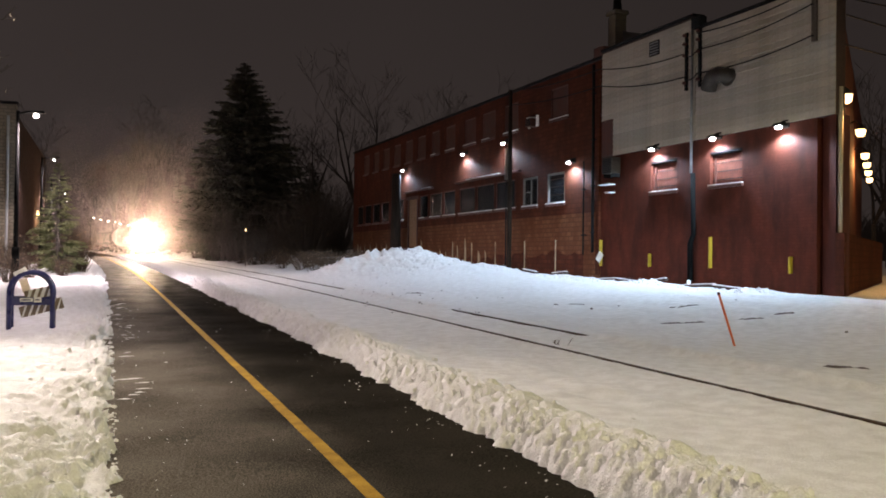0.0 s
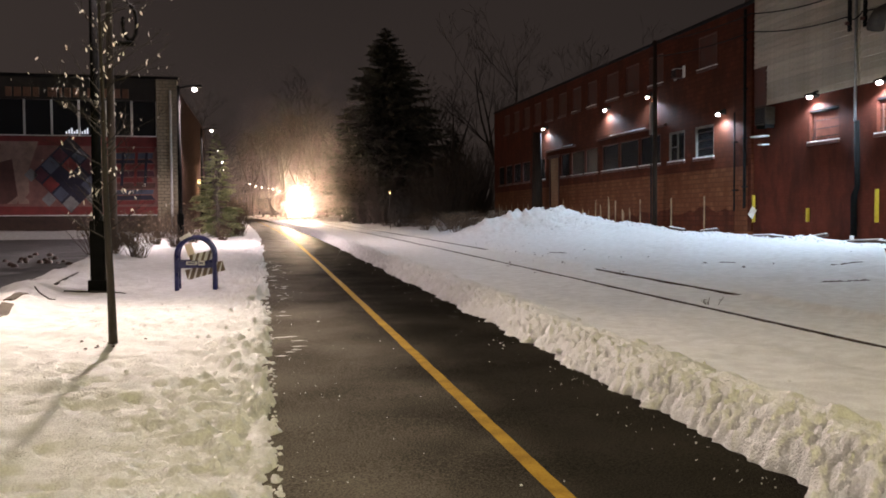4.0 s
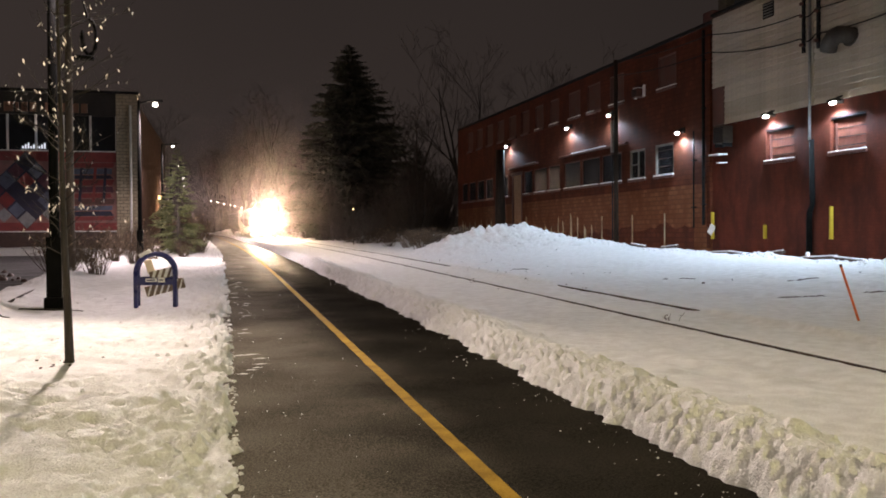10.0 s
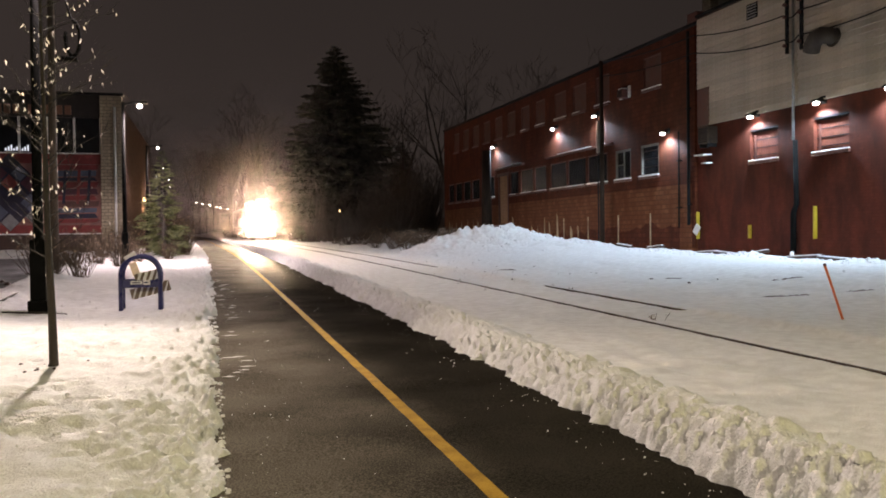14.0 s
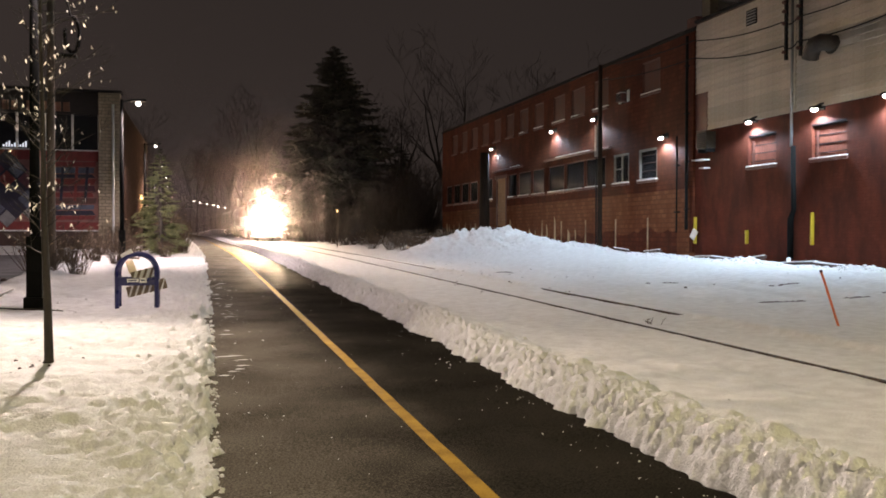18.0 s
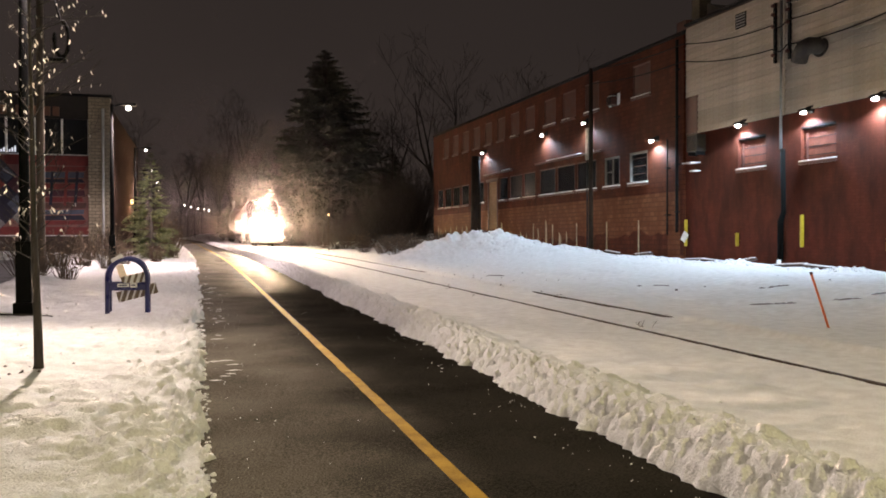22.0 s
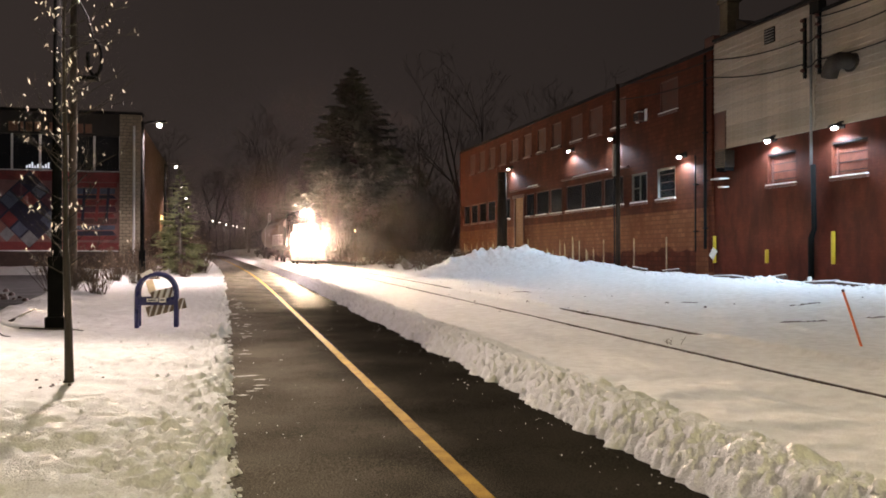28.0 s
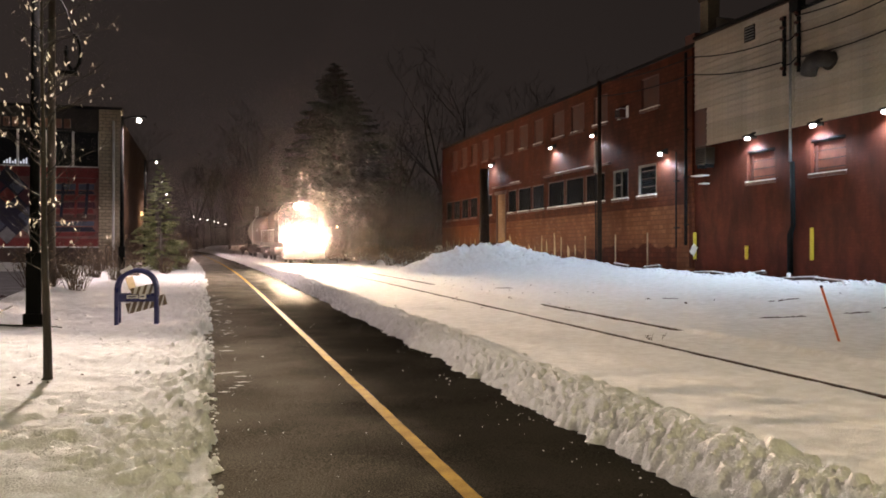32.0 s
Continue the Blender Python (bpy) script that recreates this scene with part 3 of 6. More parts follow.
def pierced(s0, s1, z0, z1, holes, thick=0.35, bm=None):
    """A wall along the local y axis with its face at x = 0, with real openings (s0, s1, z0, z1)."""
    bm = bm or bmesh.new()
    ss = sorted({s0, s1, *[h[0] for h in holes], *[h[1] for h in holes]})
    zs = sorted({z0, z1, *[h[2] for h in holes], *[h[3] for h in holes]})

    def solid(i, j):
        if not (0 <= i < len(ss) - 1 and 0 <= j < len(zs) - 1):
            return False
        a, b = (ss[i] + ss[i + 1]) / 2, (zs[j] + zs[j + 1]) / 2
        return not any(h[0] < a < h[1] and h[2] < b < h[3] for h in holes)

    seen = {}

    def v(x, s, z):
        k = (round(x, 4), round(s, 4), round(z, 4))
        if k not in seen:
            seen[k] = bm.verts.new(k)
        return seen[k]

    for i in range(len(ss) - 1):
        for j in range(len(zs) - 1):
            if not solid(i, j):
                continue
            a, b, c, d = ss[i], ss[i + 1], zs[j], zs[j + 1]
            bm.faces.new((v(0, a, c), v(0, a, d), v(0, b, d), v(0, b, c)))
            bm.faces.new((v(thick, a, c), v(thick, b, c), v(thick, b, d), v(thick, a, d)))
            for ok, f in ((solid(i - 1, j), ((0, a, c), (thick, a, c), (thick, a, d), (0, a, d))), (solid(i + 1, j), ((0, b, c), (0, b, d), (thick, b, d), (thick, b, c))),
                          (solid(i, j - 1), ((0, a, c), (0, b, c), (thick, b, c), (thick, a, c))), (solid(i, j + 1), ((0, a, d), (thick, a, d), (thick, b, d), (0, b, d)))):
                if not ok:
                    bm.faces.new([v(*q) for q in f])
    return bm


def window(parent, s0, s1, z0, z1, style="dark", snow=True):
    """A window set back in its opening: frame, panes or boards, sill, and snow on the sill."""
    if style == "white":
        w = part("window", box(0.10, 0.14, s0, s1, z0, z1), PANE, parent)
        fr = bmesh.new()
        for a, b, c, d in ((s0, s0 + 0.09, z0, z1), (s1 - 0.09, s1, z0, z1), (s0 + 0.09, s1 - 0.09, z0, z0 + 0.09), (s0 + 0.09, s1 - 0.09, z1 - 0.09, z1)):
            box(0.02, 0.097, a, b, c, d, fr)
        part("window_frame", fr, DULL_WHITE, w, "dull white painted window frame")
        zm, sm = (z0 + z1) / 2, (s0 + s1) / 2
        if s0 > 34:
            part("meeting_rail", box(0.05, 0.096, sm + 0.03, s1 - 0.09, zm - 0.02, zm + 0.02), DULL_WHITE, w)
            part("mullion", box(0.045, 0.095, sm - 0.03, sm + 0.03, z0 + 0.09, z1 - 0.09), DULL_WHITE, w)
        else:
            for q in (0.3, 0.55, 0.8):
                part("blind_slat", box(0.085, 0.0985, s0 + 0.09, s1 - 0.09, z0 + q * (z1 - z0) - 0.015, z0 + q * (z1 - z0) + 0.015), BOARD_BROWN, w)
    elif style == "barred":
        w = part("window", box(0.12, 0.17, s0, s1, z0, z1), SHUTTER, parent, "red brown shutter behind bars")
        n = 4
        for k in range(n):
            zz = z0 + (k + 0.65) * (z1 - z0) / n
            part("bar", box(0.10, 0.118, s0 + 0.02, s1 - 0.02, zz - 0.012, zz + 0.012), DARK_METAL, w)
        # black strip at the top imitates the shadow there
        part("hood", box(0.0, 0.118, s0 + 0.003, s1 - 0.003, z1 - 0.07, z1 - 0.003), POLE_BLACK, w)
        part("jamb", box(0.05, 0.118, s1 - 0.2, s1 - 0.15, z0 + 0.05, z1 - 0.2), BROWN_METAL, w)
    else:
        w = part("window", box(0.05, 0.19, s0, s1, z0, z1), RED_BOARD if style == "board" else PANE, parent)
        fr = bmesh.new()
        for a, b, c, d in ((s0, s0 + 0.06, z0, z1), (s1 - 0.06, s1, z0, z1), (s0 + 0.06, s1 - 0.06, z0, z0 + 0.06), (s0 + 0.06, s1 - 0.06, z1 - 0.06, z1)):
            box(0.012, 0.047, a, b, c, d, fr)
        part("window_frame", fr, BROWN_METAL, w)
    part("sill", box(-0.09, 0.086, s0 - 0.06, s1 + 0.06, z0 - 0.10, z0 - 0.003, None, 0.012), BROWN_METAL, w)
    if snow:
        d = random.Random(int(s0 * 100))
        a, b = s0 - 0.04, s1 + 0.04
        if snow == "some":
            a, b = s0 + (s1 - s0) * d.uniform(0, 0.5), s1
        part("snow_cap", box(-0.085, 0.05, a, b, z0 - 0.001, z0 + 0.035 + 0.02 * d.random(), None, 0.014), SNOW_CLEAN, w, "snow lying on the sill")


def downpipe(parent, s, z0, z1, r=0.06, material=None):
    bm = tube([(-0.12, s, z0), (-0.12, s, z1)], r, 10)
    p = part("downpipe", bm, material or DARK_METAL, parent, smooth=True)
    for z in np.arange(z0 + 0.8, z1, 1.9):
        part("bracket", box(-0.19, -0.003, s - 0.08, s + 0.08, z, z + 0.05), DARK_METAL, p)
    return p


def wall_lamp(s, z):
    """A wedge-shaped wall pack with a glowing lens, lighting the wall below."""
    t = empty("wall_lamp", WALL @ pose(0, s, z), "lit white wall lamp above a dark brick wall", "wall lamp", "wall lamps on the brick works")
    part("back_plate", box(-0.05, -0.003, -0.12, 0.12, 0.0, 0.24, None, 0.01), DARK_METAL, t)
    part("arm", tube([(-0.05, 0, 0.16), (-0.16, 0, 0.17), (-0.24, 0, 0.12)], 0.03, 8), DARK_METAL, t)
    part("housing", prism([(-0.12, 0.12), (-0.34, 0.13), (-0.43, 0.07), (-0.43, 0.045), (-0.12, 0.045)], -0.14, 0.14, "y"), DARK_METAL, t)
    part("lens", box(-0.37, -0.25, -0.09, 0.09, -0.05, 0.043, None, 0.042), LED_WALL, t, "glowing white lens", smooth=True)
    lamp("wall_lamp_light", WALL @ pose(-0.18, s, z - 0.09, 0, 26, 0), WALL_WATTS, WALL_COLOUR, 0.08, 164, 0.35)


def build_brick_works():
    b = empty("brick_building", WALL, "long two storey red brick works with dark windows and tan base", "building")
    holes = [(32.16, 33.71, 4.08, 5.46), (34.58, 36.05, 4.08, 5.45)]
    row = [(36.85, 38.95), (39.15, 41.3), (41.5, 43.6), (44.2, 45.9), (46.1, 48.1), (48.4, 49.85)]
    far = [(52.75, 54.4), (55.8, 57.4), (57.8, 59.4), (59.8, 61.4), (61.8, 63.2)]
    up = [(31.95, 33.42), (36.6, 38.05), (39.1, 40.6), (41.5, 42.95), (44.3, 45.6), (46.6, 47.9), (48.9, 50.2), (51.2, 52.5), (53.5, 54.8), (55.8, 57.1), (58.1, 59.4), (60.4, 61.7)]
    holes += [(a, c, 4.08, 5.5) for a, c in row + far] + [(a, c, 7.85, 9.25) for a, c in up] + [(34.55, 35.55, 7.75, 8.35), (50.15, 51.95, 2.3, 5.35)]
    lo = [h for h in holes if h[2] < 3.5]
    part("wall", pierced(29.3, 64.4, 3.55, 9.75, [h if h[2] > 3.5 else (h[0], h[1], 3.55, h[3]) for h in holes]), OLD_BRICK, b, "dark red brick upper wall")
    part("base_wall", pierced(29.3, 64.4, 0.0, 3.547, [(h[0], h[1], h[2], 3.547) for h in lo]), TAN_LIT_BRICK, b, "lighter brick base of the wall with headlight glow put into its colour")
    part("side_wall", box(0.35, 12, 64.05, 64.4, 0, 9.75), OLD_BRICK, b)
    part("side_wall", box(0.35, 12, 29.3, 29.6, 0, 9.75), OLD_BRICK, b)
    part("back_wall", box(12, 12.35, 29.3, 64.4, 0, 9.75), OLD_BRICK, b)
    part("roof", box(0.35, 12, 29.6, 64.05, 9.3, 9.5), ROOFING, b)
    part("coping", box(-0.06, 0.4, 29.3, 64.46, 9.755, 9.9, None, 0.02), DARK_METAL, b, "dark metal coping")
    part("ledge", box(-0.16, -0.003, 36.2, 44.0, 5.80, 5.90, None, 0.015), BROWN_METAL, b)
    part("ledge", box(-0.16, -0.003, 47.4, 52.4, 5.80, 5.90, None, 0.015), BROWN_METAL, b)
    part("snow_cap", box(-0.15, -0.01, 38.4, 42.4, 5.902, 5.94, None, 0.012), SNOW_CLEAN, b)
    part("snow_cap", box(-0.15, -0.01, 47.8, 49.2, 5.902, 5.94, None, 0.012), SNOW_CLEAN, b)
    part("snow_cap", box(-0.15, -0.01, 37.0, 37.6, 5.902, 5.93, None, 0.012), SNOW_CLEAN, b)
    window(b, *holes[0], "white")
    window(b, *holes[1], "white")
    for i, (a, c) in enumerate(row):
        window(b, a, c, 4.08, 5.5, "dark", "some" if i % 3 else True)
    for i, (a, c) in enumerate(far):
        window(b, a, c, 4.08, 5.5, "dark", i == 0)
    for i, (a, c) in enumerate(up):
        window(b, a, c, 7.85, 9.25, "board", True if i in (0, 1, 3) else ("some" if i < 6 else False))
    # an air conditioner in its own small opening
    ac = part("air_conditioner", box(-0.3, 0.3, 34.8, 35.3, 7.8, 8.18, None, 0.02), BROWN_METAL, b, "small window air conditioner, worn white")
    for k in range(5):
        part("slat", box(-0.315, -0.302, 34.83, 35.27, 7.83 + k * 0.07, 7.88 + k * 0.07), DARK_METAL, ac)
    part("snow_cap", box(-0.28, 0.0, 34.84, 35.24, 8.182, 8.22, None, 0.015), SNOW_CLEAN, ac)
    for s0, s1 in ((34.56, 34.77), (35.33, 35.54)):
        part("side_panel", box(-0.03, 0.02, s0, s1, 7.78, 8.3), WHITE_PAINT, ac, "pale filler panel")
    # the tall blocked doorway
    d = part("door", box(0.05, 0.22, 50.15, 51.95, 2.3, 5.35), DOOR_BRICK, b, "tall blocked doorway in pale brick")
    part("door_frame", box(-0.02, 0.047, 50.15, 50.3, 2.3, 5.35), BROWN_METAL, d)
    part("door_frame", box(-0.02, 0.047, 51.8, 51.95, 2.3, 5.35), BROWN_METAL, d)
    part("lintel", box(-0.06, -0.003, 49.95, 52.15, 5.353, 5.55), BROWN_METAL, d)
    part("step", box(-1.3, -0.003, 49.6, 52.2, 1.2, 2.2, None, 0.02), BROWN_METAL, b, "dark landing at the blocked door")
    # dark painted band at the foot with a ragged top, and pale flaked patches that run up from it
    rnd = random.Random(4)
    top = [(30.6 + 0.35 * k, 1.95 + rnd.uniform(-0.16, 0.2) - 0.012 * k) for k in range(0, 56)]
    part("base_band", prism([(30.6, 0.9)] + top + [(top[-1][0], 0.9)], -0.006, -0.002, "x"), OLD_BRICK, b, "dark red paint band at the foot")
    for s0, s1, n in ((36.6, 42.4, 3), (42.6, 49.6, 8), (54.6, 63.8, 10)):
        for k in range(n):
            s = s0 + (s1 - s0) * (k + rnd.uniform(0.1, 0.9)) / n
            w, z1 = rnd.uniform(0.16, 0.5), rnd.uniform(2.0, 2.75)
            pts = [(s - w * 0.5, 0.9), (s - w * rnd.uniform(0.3, 0.6), 1.5), (s - w * rnd.uniform(0.1, 0.5), z1 - 0.25), (s + w * rnd.uniform(-0.2, 0.4), z1), (s + w * 0.45, z1 - rnd.uniform(0.1, 0.5)), (s + w * rnd.uniform(0.2, 0.5), 1.3), (s + w * 0.5, 0.9)]
            part("patch", prism(pts, -0.014, -0.007, "x"), FLAKED, b, "pale flaked patch at the foot of the wall")
    for s in (32.85, 35.75, 38.9, 41.8):
        part("marker_post", box(-0.06, -0.015, s - 0.032, s + 0.032, 1.0, 2.45, None, 0.01), FLAKED, b, "pale narrow post on the wall")
    downpipe(b, 30.45, 1.8, 5.7, 0.035)
    downpipe(b, 29.75, 1.9, 9.6, 0.06)
    part("pilaster", box(-0.10, -0.003, 29.32, 29.56, 1.0, 9.7, None, 0.01), OLD_BRICK, b)
    for s, z in ((52.27, 7.3), (42.6, 7.3), (37.61, 7.3), (31.37, 5.72)):
        wall_lamp(s, z)
    ch = part("chimney", box(1.5, 2.06, 30.62, 31.18, 9.3, 12.15, None, 0.02), STONE, b, "square brick chimney")
    part("chimney_cap", box(1.43, 2.13, 30.54, 31.26, 12.153, 12.33, None, 0.03), STONE, ch)
    part("flue", tube([(1.78, 30.9, 12.33), (1.78, 30.9, 12.75), (1.78, 30.9, 13.1)], [0.2, 0.17, 0.15], 12), DARK_METAL, ch)
    part("parapet_block", box(0.0, 0.5, 29.3, 29.95, 9.903, 10.3), BROWN_METAL, b)
    part("roof_house", prism([(29.4, 9.5), (29.4, 10.9), (30.2, 11.3), (30.2, 9.5)], 1.6, 2.6, "x"), ROOFING, b)


def build_white_works():
    b = empty("sided_building", WALL, "tall building with white siding over red painted brick", "building")
    holes = [(24.51, 26.0, 4.1, 5.22), (21.28, 22.79, 4.1, 5.22)]
    part("wall", pierced(18.29, 29.297, 0.0, 5.72, holes), RED_BRICK, b, "dark red painted brick wall")
    part("upper_wall", box(0.003, 0.35, 17.65, 23.6, 5.724, 9.5), BOARD_BROWN, b)
    part("upper_wall", box(0.003, 0.35, 23.603, 29.297, 5.724, 10.0), BOARD_BROWN, b)
    z = 5.73
    while z < 9.95:
        for k, (s0, s1, top) in enumerate(((17.65, 23.5, 9.45), (23.7, 29.25, 9.98))):
            if z > top - 0.1:
                continue
            if k == 1 and z < 7.2:
                s1 = 28.45
            bm = bmesh.new()
            prism([(-0.002, 0.0), (-0.056, 0.0), (-0.056, 0.012), (-0.012, 0.208), (-0.002, 0.208)], s0, s1, "y", bm)
            ob = part("siding_board", bm, SIDING, b)
            ob.location = (0, 0, z)
        z += 0.21
    part("corner_pier", box(0.22, 0.55, 17.66, 18.287, 0.0, 5.72), BROWN_METAL, b, "dark recessed strip at the corner")
    part("shutter", box(-0.03, 0.0, 28.5, 29.25, 5.76, 7.2), BROWN_METAL, b, "dark panel beside the siding")
    part("corner_board", box(-0.072, 0.002, 23.505, 23.695, 5.73, 9.6), SIDING, b)
    part("coping", box(-0.09, 0.4, 17.63, 23.55, 9.505, 9.6), DARK_METAL, b)
    part("coping", box(-0.09, 0.4, 23.6, 29.3, 10.005, 10.1), DARK_METAL, b)
    part("vent_hood", box(-0.22, 0.1, 23.12, 23.56, 9.5, 9.9, None, 0.03), DARK_METAL, b, "dark box over the parapet")
    for h in holes:
        window(b, *h, "barred")
    v = part("vent", box(-0.065, -0.048, 25.5, 26.1, 9.12, 9.66), DARK_METAL, b, "square louvred vent")
    for k in range(5):
        part("slat", box(-0.09, -0.067, 25.55, 26.05, 9.17 + 0.1 * k, 9.21 + 0.1 * k), GREY_METAL, v)
    # round extractor cowl, tilted
    def cowl(pts):
        return [(x * 0.7, 21.6 + (y - 21.6) * 0.7, 7.2 + (z - 7.2) * 0.7) for x, y, z in pts]

    c = part("extractor_cowl", tube(cowl([(-0.03, 21.95, 7.72), (-0.35, 21.95, 7.78), (-0.55, 22.12, 7.82), (-0.62, 22.4, 7.76), (-0.58, 22.68, 7.55), (-0.52, 22.85, 7.25)]), [0.25, 0.26, 0.265, 0.265, 0.26, 0.25], 16, None, False), DUCT, b, "weathered metal exhaust duct bent downwards", smooth=True)
    # solid dark plug imitates the shaded hollow of the duct
    part("opening", tube(cowl([(-0.58, 22.66, 7.56), (-0.525, 22.83, 7.28)]), 0.23, 16), LOCO_DARK, c)
    part("flange", tube([(-0.047, 21.85, 7.56), (-0.10, 21.85, 7.57)], 0.3, 16), DUCT, c)
    # service pipe and meters
    p = part("service_pipe", tube([(-0.14, 23.6, 0.9), (-0.14, 23.6, 2.2), (-0.10, 23.5, 2.5), (-0.10, 23.55, 4.6)], [0.10, 0.10, 0.085, 0.08], 10), POLE_BLACK, b, "dark drain pipe", smooth=True)
    part("pipe", tube([(-0.13, 23.6, 4.6), (-0.13, 23.6, 9.5)], 0.045, 8), GREY_METAL, p, smooth=True)
    part("snow_cap", box(-0.40, -0.27, 23.38, 23.48, 0.6, 0.95, None, 0.045), SNOW_CLEAN, p)
    for s in (23.95, 23.25):
        rack = part("insulator_rack", box(-0.12, -0.036, s - 0.05, s + 0.05, 7.5, 9.5), DARK_METAL, b)
        for z in (7.75, 8.7, 9.1, 9.4):
            part("insulator", tube([(-0.22, s, z), (-0.125, s, z)], 0.06, 8), BROWN_METAL, rack)
    rack = part("insulator_rack", box(-0.14, -0.05, 18.25, 18.4, 7.9, 9.3), WOOD_POLE, b)
    # box beside the step in the wall
    cab = part("cooling_box", box(-0.42, -0.003, 27.95, 28.62, 4.98, 5.62, None, 0.02), DUCT, b, "grey slatted cooling unit on wall brackets")
    for k in range(8):
        part("slat", box(-0.432, -0.423, 28.0, 28.57, 5.03 + 0.07 * k, 5.065 + 0.07 * k), DARK_METAL, cab)
    for s in (28.0, 28.5):
        part("bracket", box(-0.4, -0.003, s, s + 0.05, 4.84, 4.977), DARK_METAL, cab)
    part("shelf", box(-0.4, -0.003, 28.3, 28.95, 4.56, 4.60), WHITE_PAINT, b, "snowy shelf bracket")
    part("shelf", box(-0.3, -0.003, 28.3, 28.6, 4.24, 4.28), WHITE_PAINT, b)
    for s, za, zb in ((25.98, 1.37, 1.85), (22.68, 1.36, 2.4), (19.2, 1.25, 1.75), (29.2, 1.35, 2.4)):
        part("wall_guard", box(-0.12, -0.003, s - 0.034, s + 0.034, za, zb, None, 0.015), BOLLARD_YELLOW, b, "yellow painted guard post on the wall")
    part("white_tag", box(-0.03, 0.0, -0.14, 0.14, -0.2, 0.2, None, 0.01), WHITE_PAINT, b, "white plastic sheet caught on the guard").matrix_basis = pose(-0.14, 29.15, 1.72, 35, 0, 8)
    # the other faces
    d = Vector((math.sin(radians(50.4)), math.cos(radians(50.4)), 0))
    bm = bmesh.new()
    n0 = Vector((-d.y, d.x, 0)) * 0.35
    a = Vector((0.02, 17.647, 0))
    pts = [a, a + d * 27, a + d * 27 + n0, a + n0 + d * 0.4]
    lo = [bm.verts.new(q) for q in pts]
    hi = [bm.verts.new(q + Vector((0, 0, 9.5))) for q in pts]
    for i in range(4):
        bm.faces.new((lo[i], lo[(i + 1) % 4], hi[(i + 1) % 4], hi[i]))
    bm.faces.new(hi)
    bm.faces.new(lo[::-1])
    bmesh.ops.recalc_face_normals(bm, faces=bm.faces[:])
    part("side_wall", bm, RED_BRICK, b, "red brick side wall lit by warm lanterns")
    part("roof", prism([(0.9, 19.0), (11.5, 27.6), (11.5, 29.2), (0.36, 29.2)], 9.2, 9.4, "z"), ROOFING, b)
    for s, z in ((25.6, 5.62), (22.33, 5.60), (19.45, 5.58)):
        wall_lamp(s, z)
    # low dock wall past the corner
    dock = bmesh.new()
    e = Vector((math.sin(radians(54.0)), math.cos(radians(54.0)), 0))
    q0 = Vector((-0.05, 17.3, 0))
    pts = [q0, q0 + e * 14, q0 + e * 14 + Vector((-0.2, 0.25, 0)), q0 + Vector((-0.0, 0.3, 0))]
    lo = [dock.verts.new(q) for q in pts]
    hi = [dock.verts.new(q + Vector((0, 0, 2.42))) for q in pts]
    for i in range(4):
        dock.faces.new((lo[i], lo[(i + 1) % 4], hi[(i + 1) % 4], hi[i]))
    dock.faces.new(hi)
    bmesh.ops.recalc_face_normals(dock, faces=dock.faces[:])
    part("dock_wall", dock, OLD_BRICK, b, "low dark red dock wall")
    foot = a + d * 0.14 + Vector((d.y, -d.x, 0)) * 0.1
    part("corner_pipe", tube([foot + Vector((0, 0, 2.0)), foot + Vector((0, 0, 6.5))], 0.07, 10), SIDING, b, "pale pipe at the corner", smooth=True)
    # warm lanterns along the side wall
    for i, dist in enumerate((0.5, 7.4, 14.5, 18.0, 21.6, 25.3)):
        off = 0.42 if i else 0.22
        q = WALL @ (a + d * dist + Vector((d.y, -d.x, 0)) * off + Vector((0, 0, 6.35 - 0.03 * i)))
        t = empty("lantern", Matrix.Translation(q), "glowing warm wall lantern on a curved arm", "wall lantern", "warm lanterns on the side wall")
        part("shade", tube([(0, 0, 0.0), (0, 0, 0.16)], [0.2, 0.05], 12), DARK_METAL, t)
        part("globe", tube([(0, 0, -0.26), (0, 0, -0.2), (0, 0, -0.02)], [0.10, 0.15, 0.17], 12), LED_WARM, t, "glowing warm globe", smooth=True)
        back = (WALL.to_3x3() @ Vector((-d.y, d.x, 0))) * off
        part("arm", tube([(0, 0, 0.16), Vector((0, 0, 0.3)) + back * 0.5, Vector((0, 0, 0.18)) + back], 0.025, 6), DARK_METAL, t)
        if i < 3:
            lamp("lantern_light", Matrix.Translation(q + Vector((0, 0, -0.4))), 300.0, (1.0, 0.55, 0.2), 0.12)


build_brick_works()
build_white_works()


def utility_pole(x, y, top, r, label, wood=None):
    wood = wood or WOOD_POLE
    t = empty("utility_pole", Matrix.Translation((x, y, 0)), label, "utility pole")
    z0 = ground_z(x, y) - 0.3
    part("pole", tube([(0, 0, z0), (0.0, 0, (z0 + top) / 2), (0.0, 0, top)], [r, r * 0.88, r * 0.75], 12), wood, t, smooth=True)
    return t


pw = on_wall(36.45, 0.5, 0)
pf = on_wall(51.5, 1.0, 0)
utility_pole(pf.x, pf.y, 7.0, 0.36, "thick dark wooden post standing before the brick wall", DARK_WOOD)
up = utility_pole(pw.x, pw.y, 9.75, 0.12, "dark wooden utility pole standing against the brick wall", DARK_WOOD)
part("conduit", tube([(-0.2, -0.02, 1.0), (-0.2, -0.02, 7.4)], 0.035, 8), DARK_METAL, up)
part("guard", box(-0.24, -0.16, -0.12, 0.1, 5.4, 6.9), GREY_METAL, up, "pale cable guard")


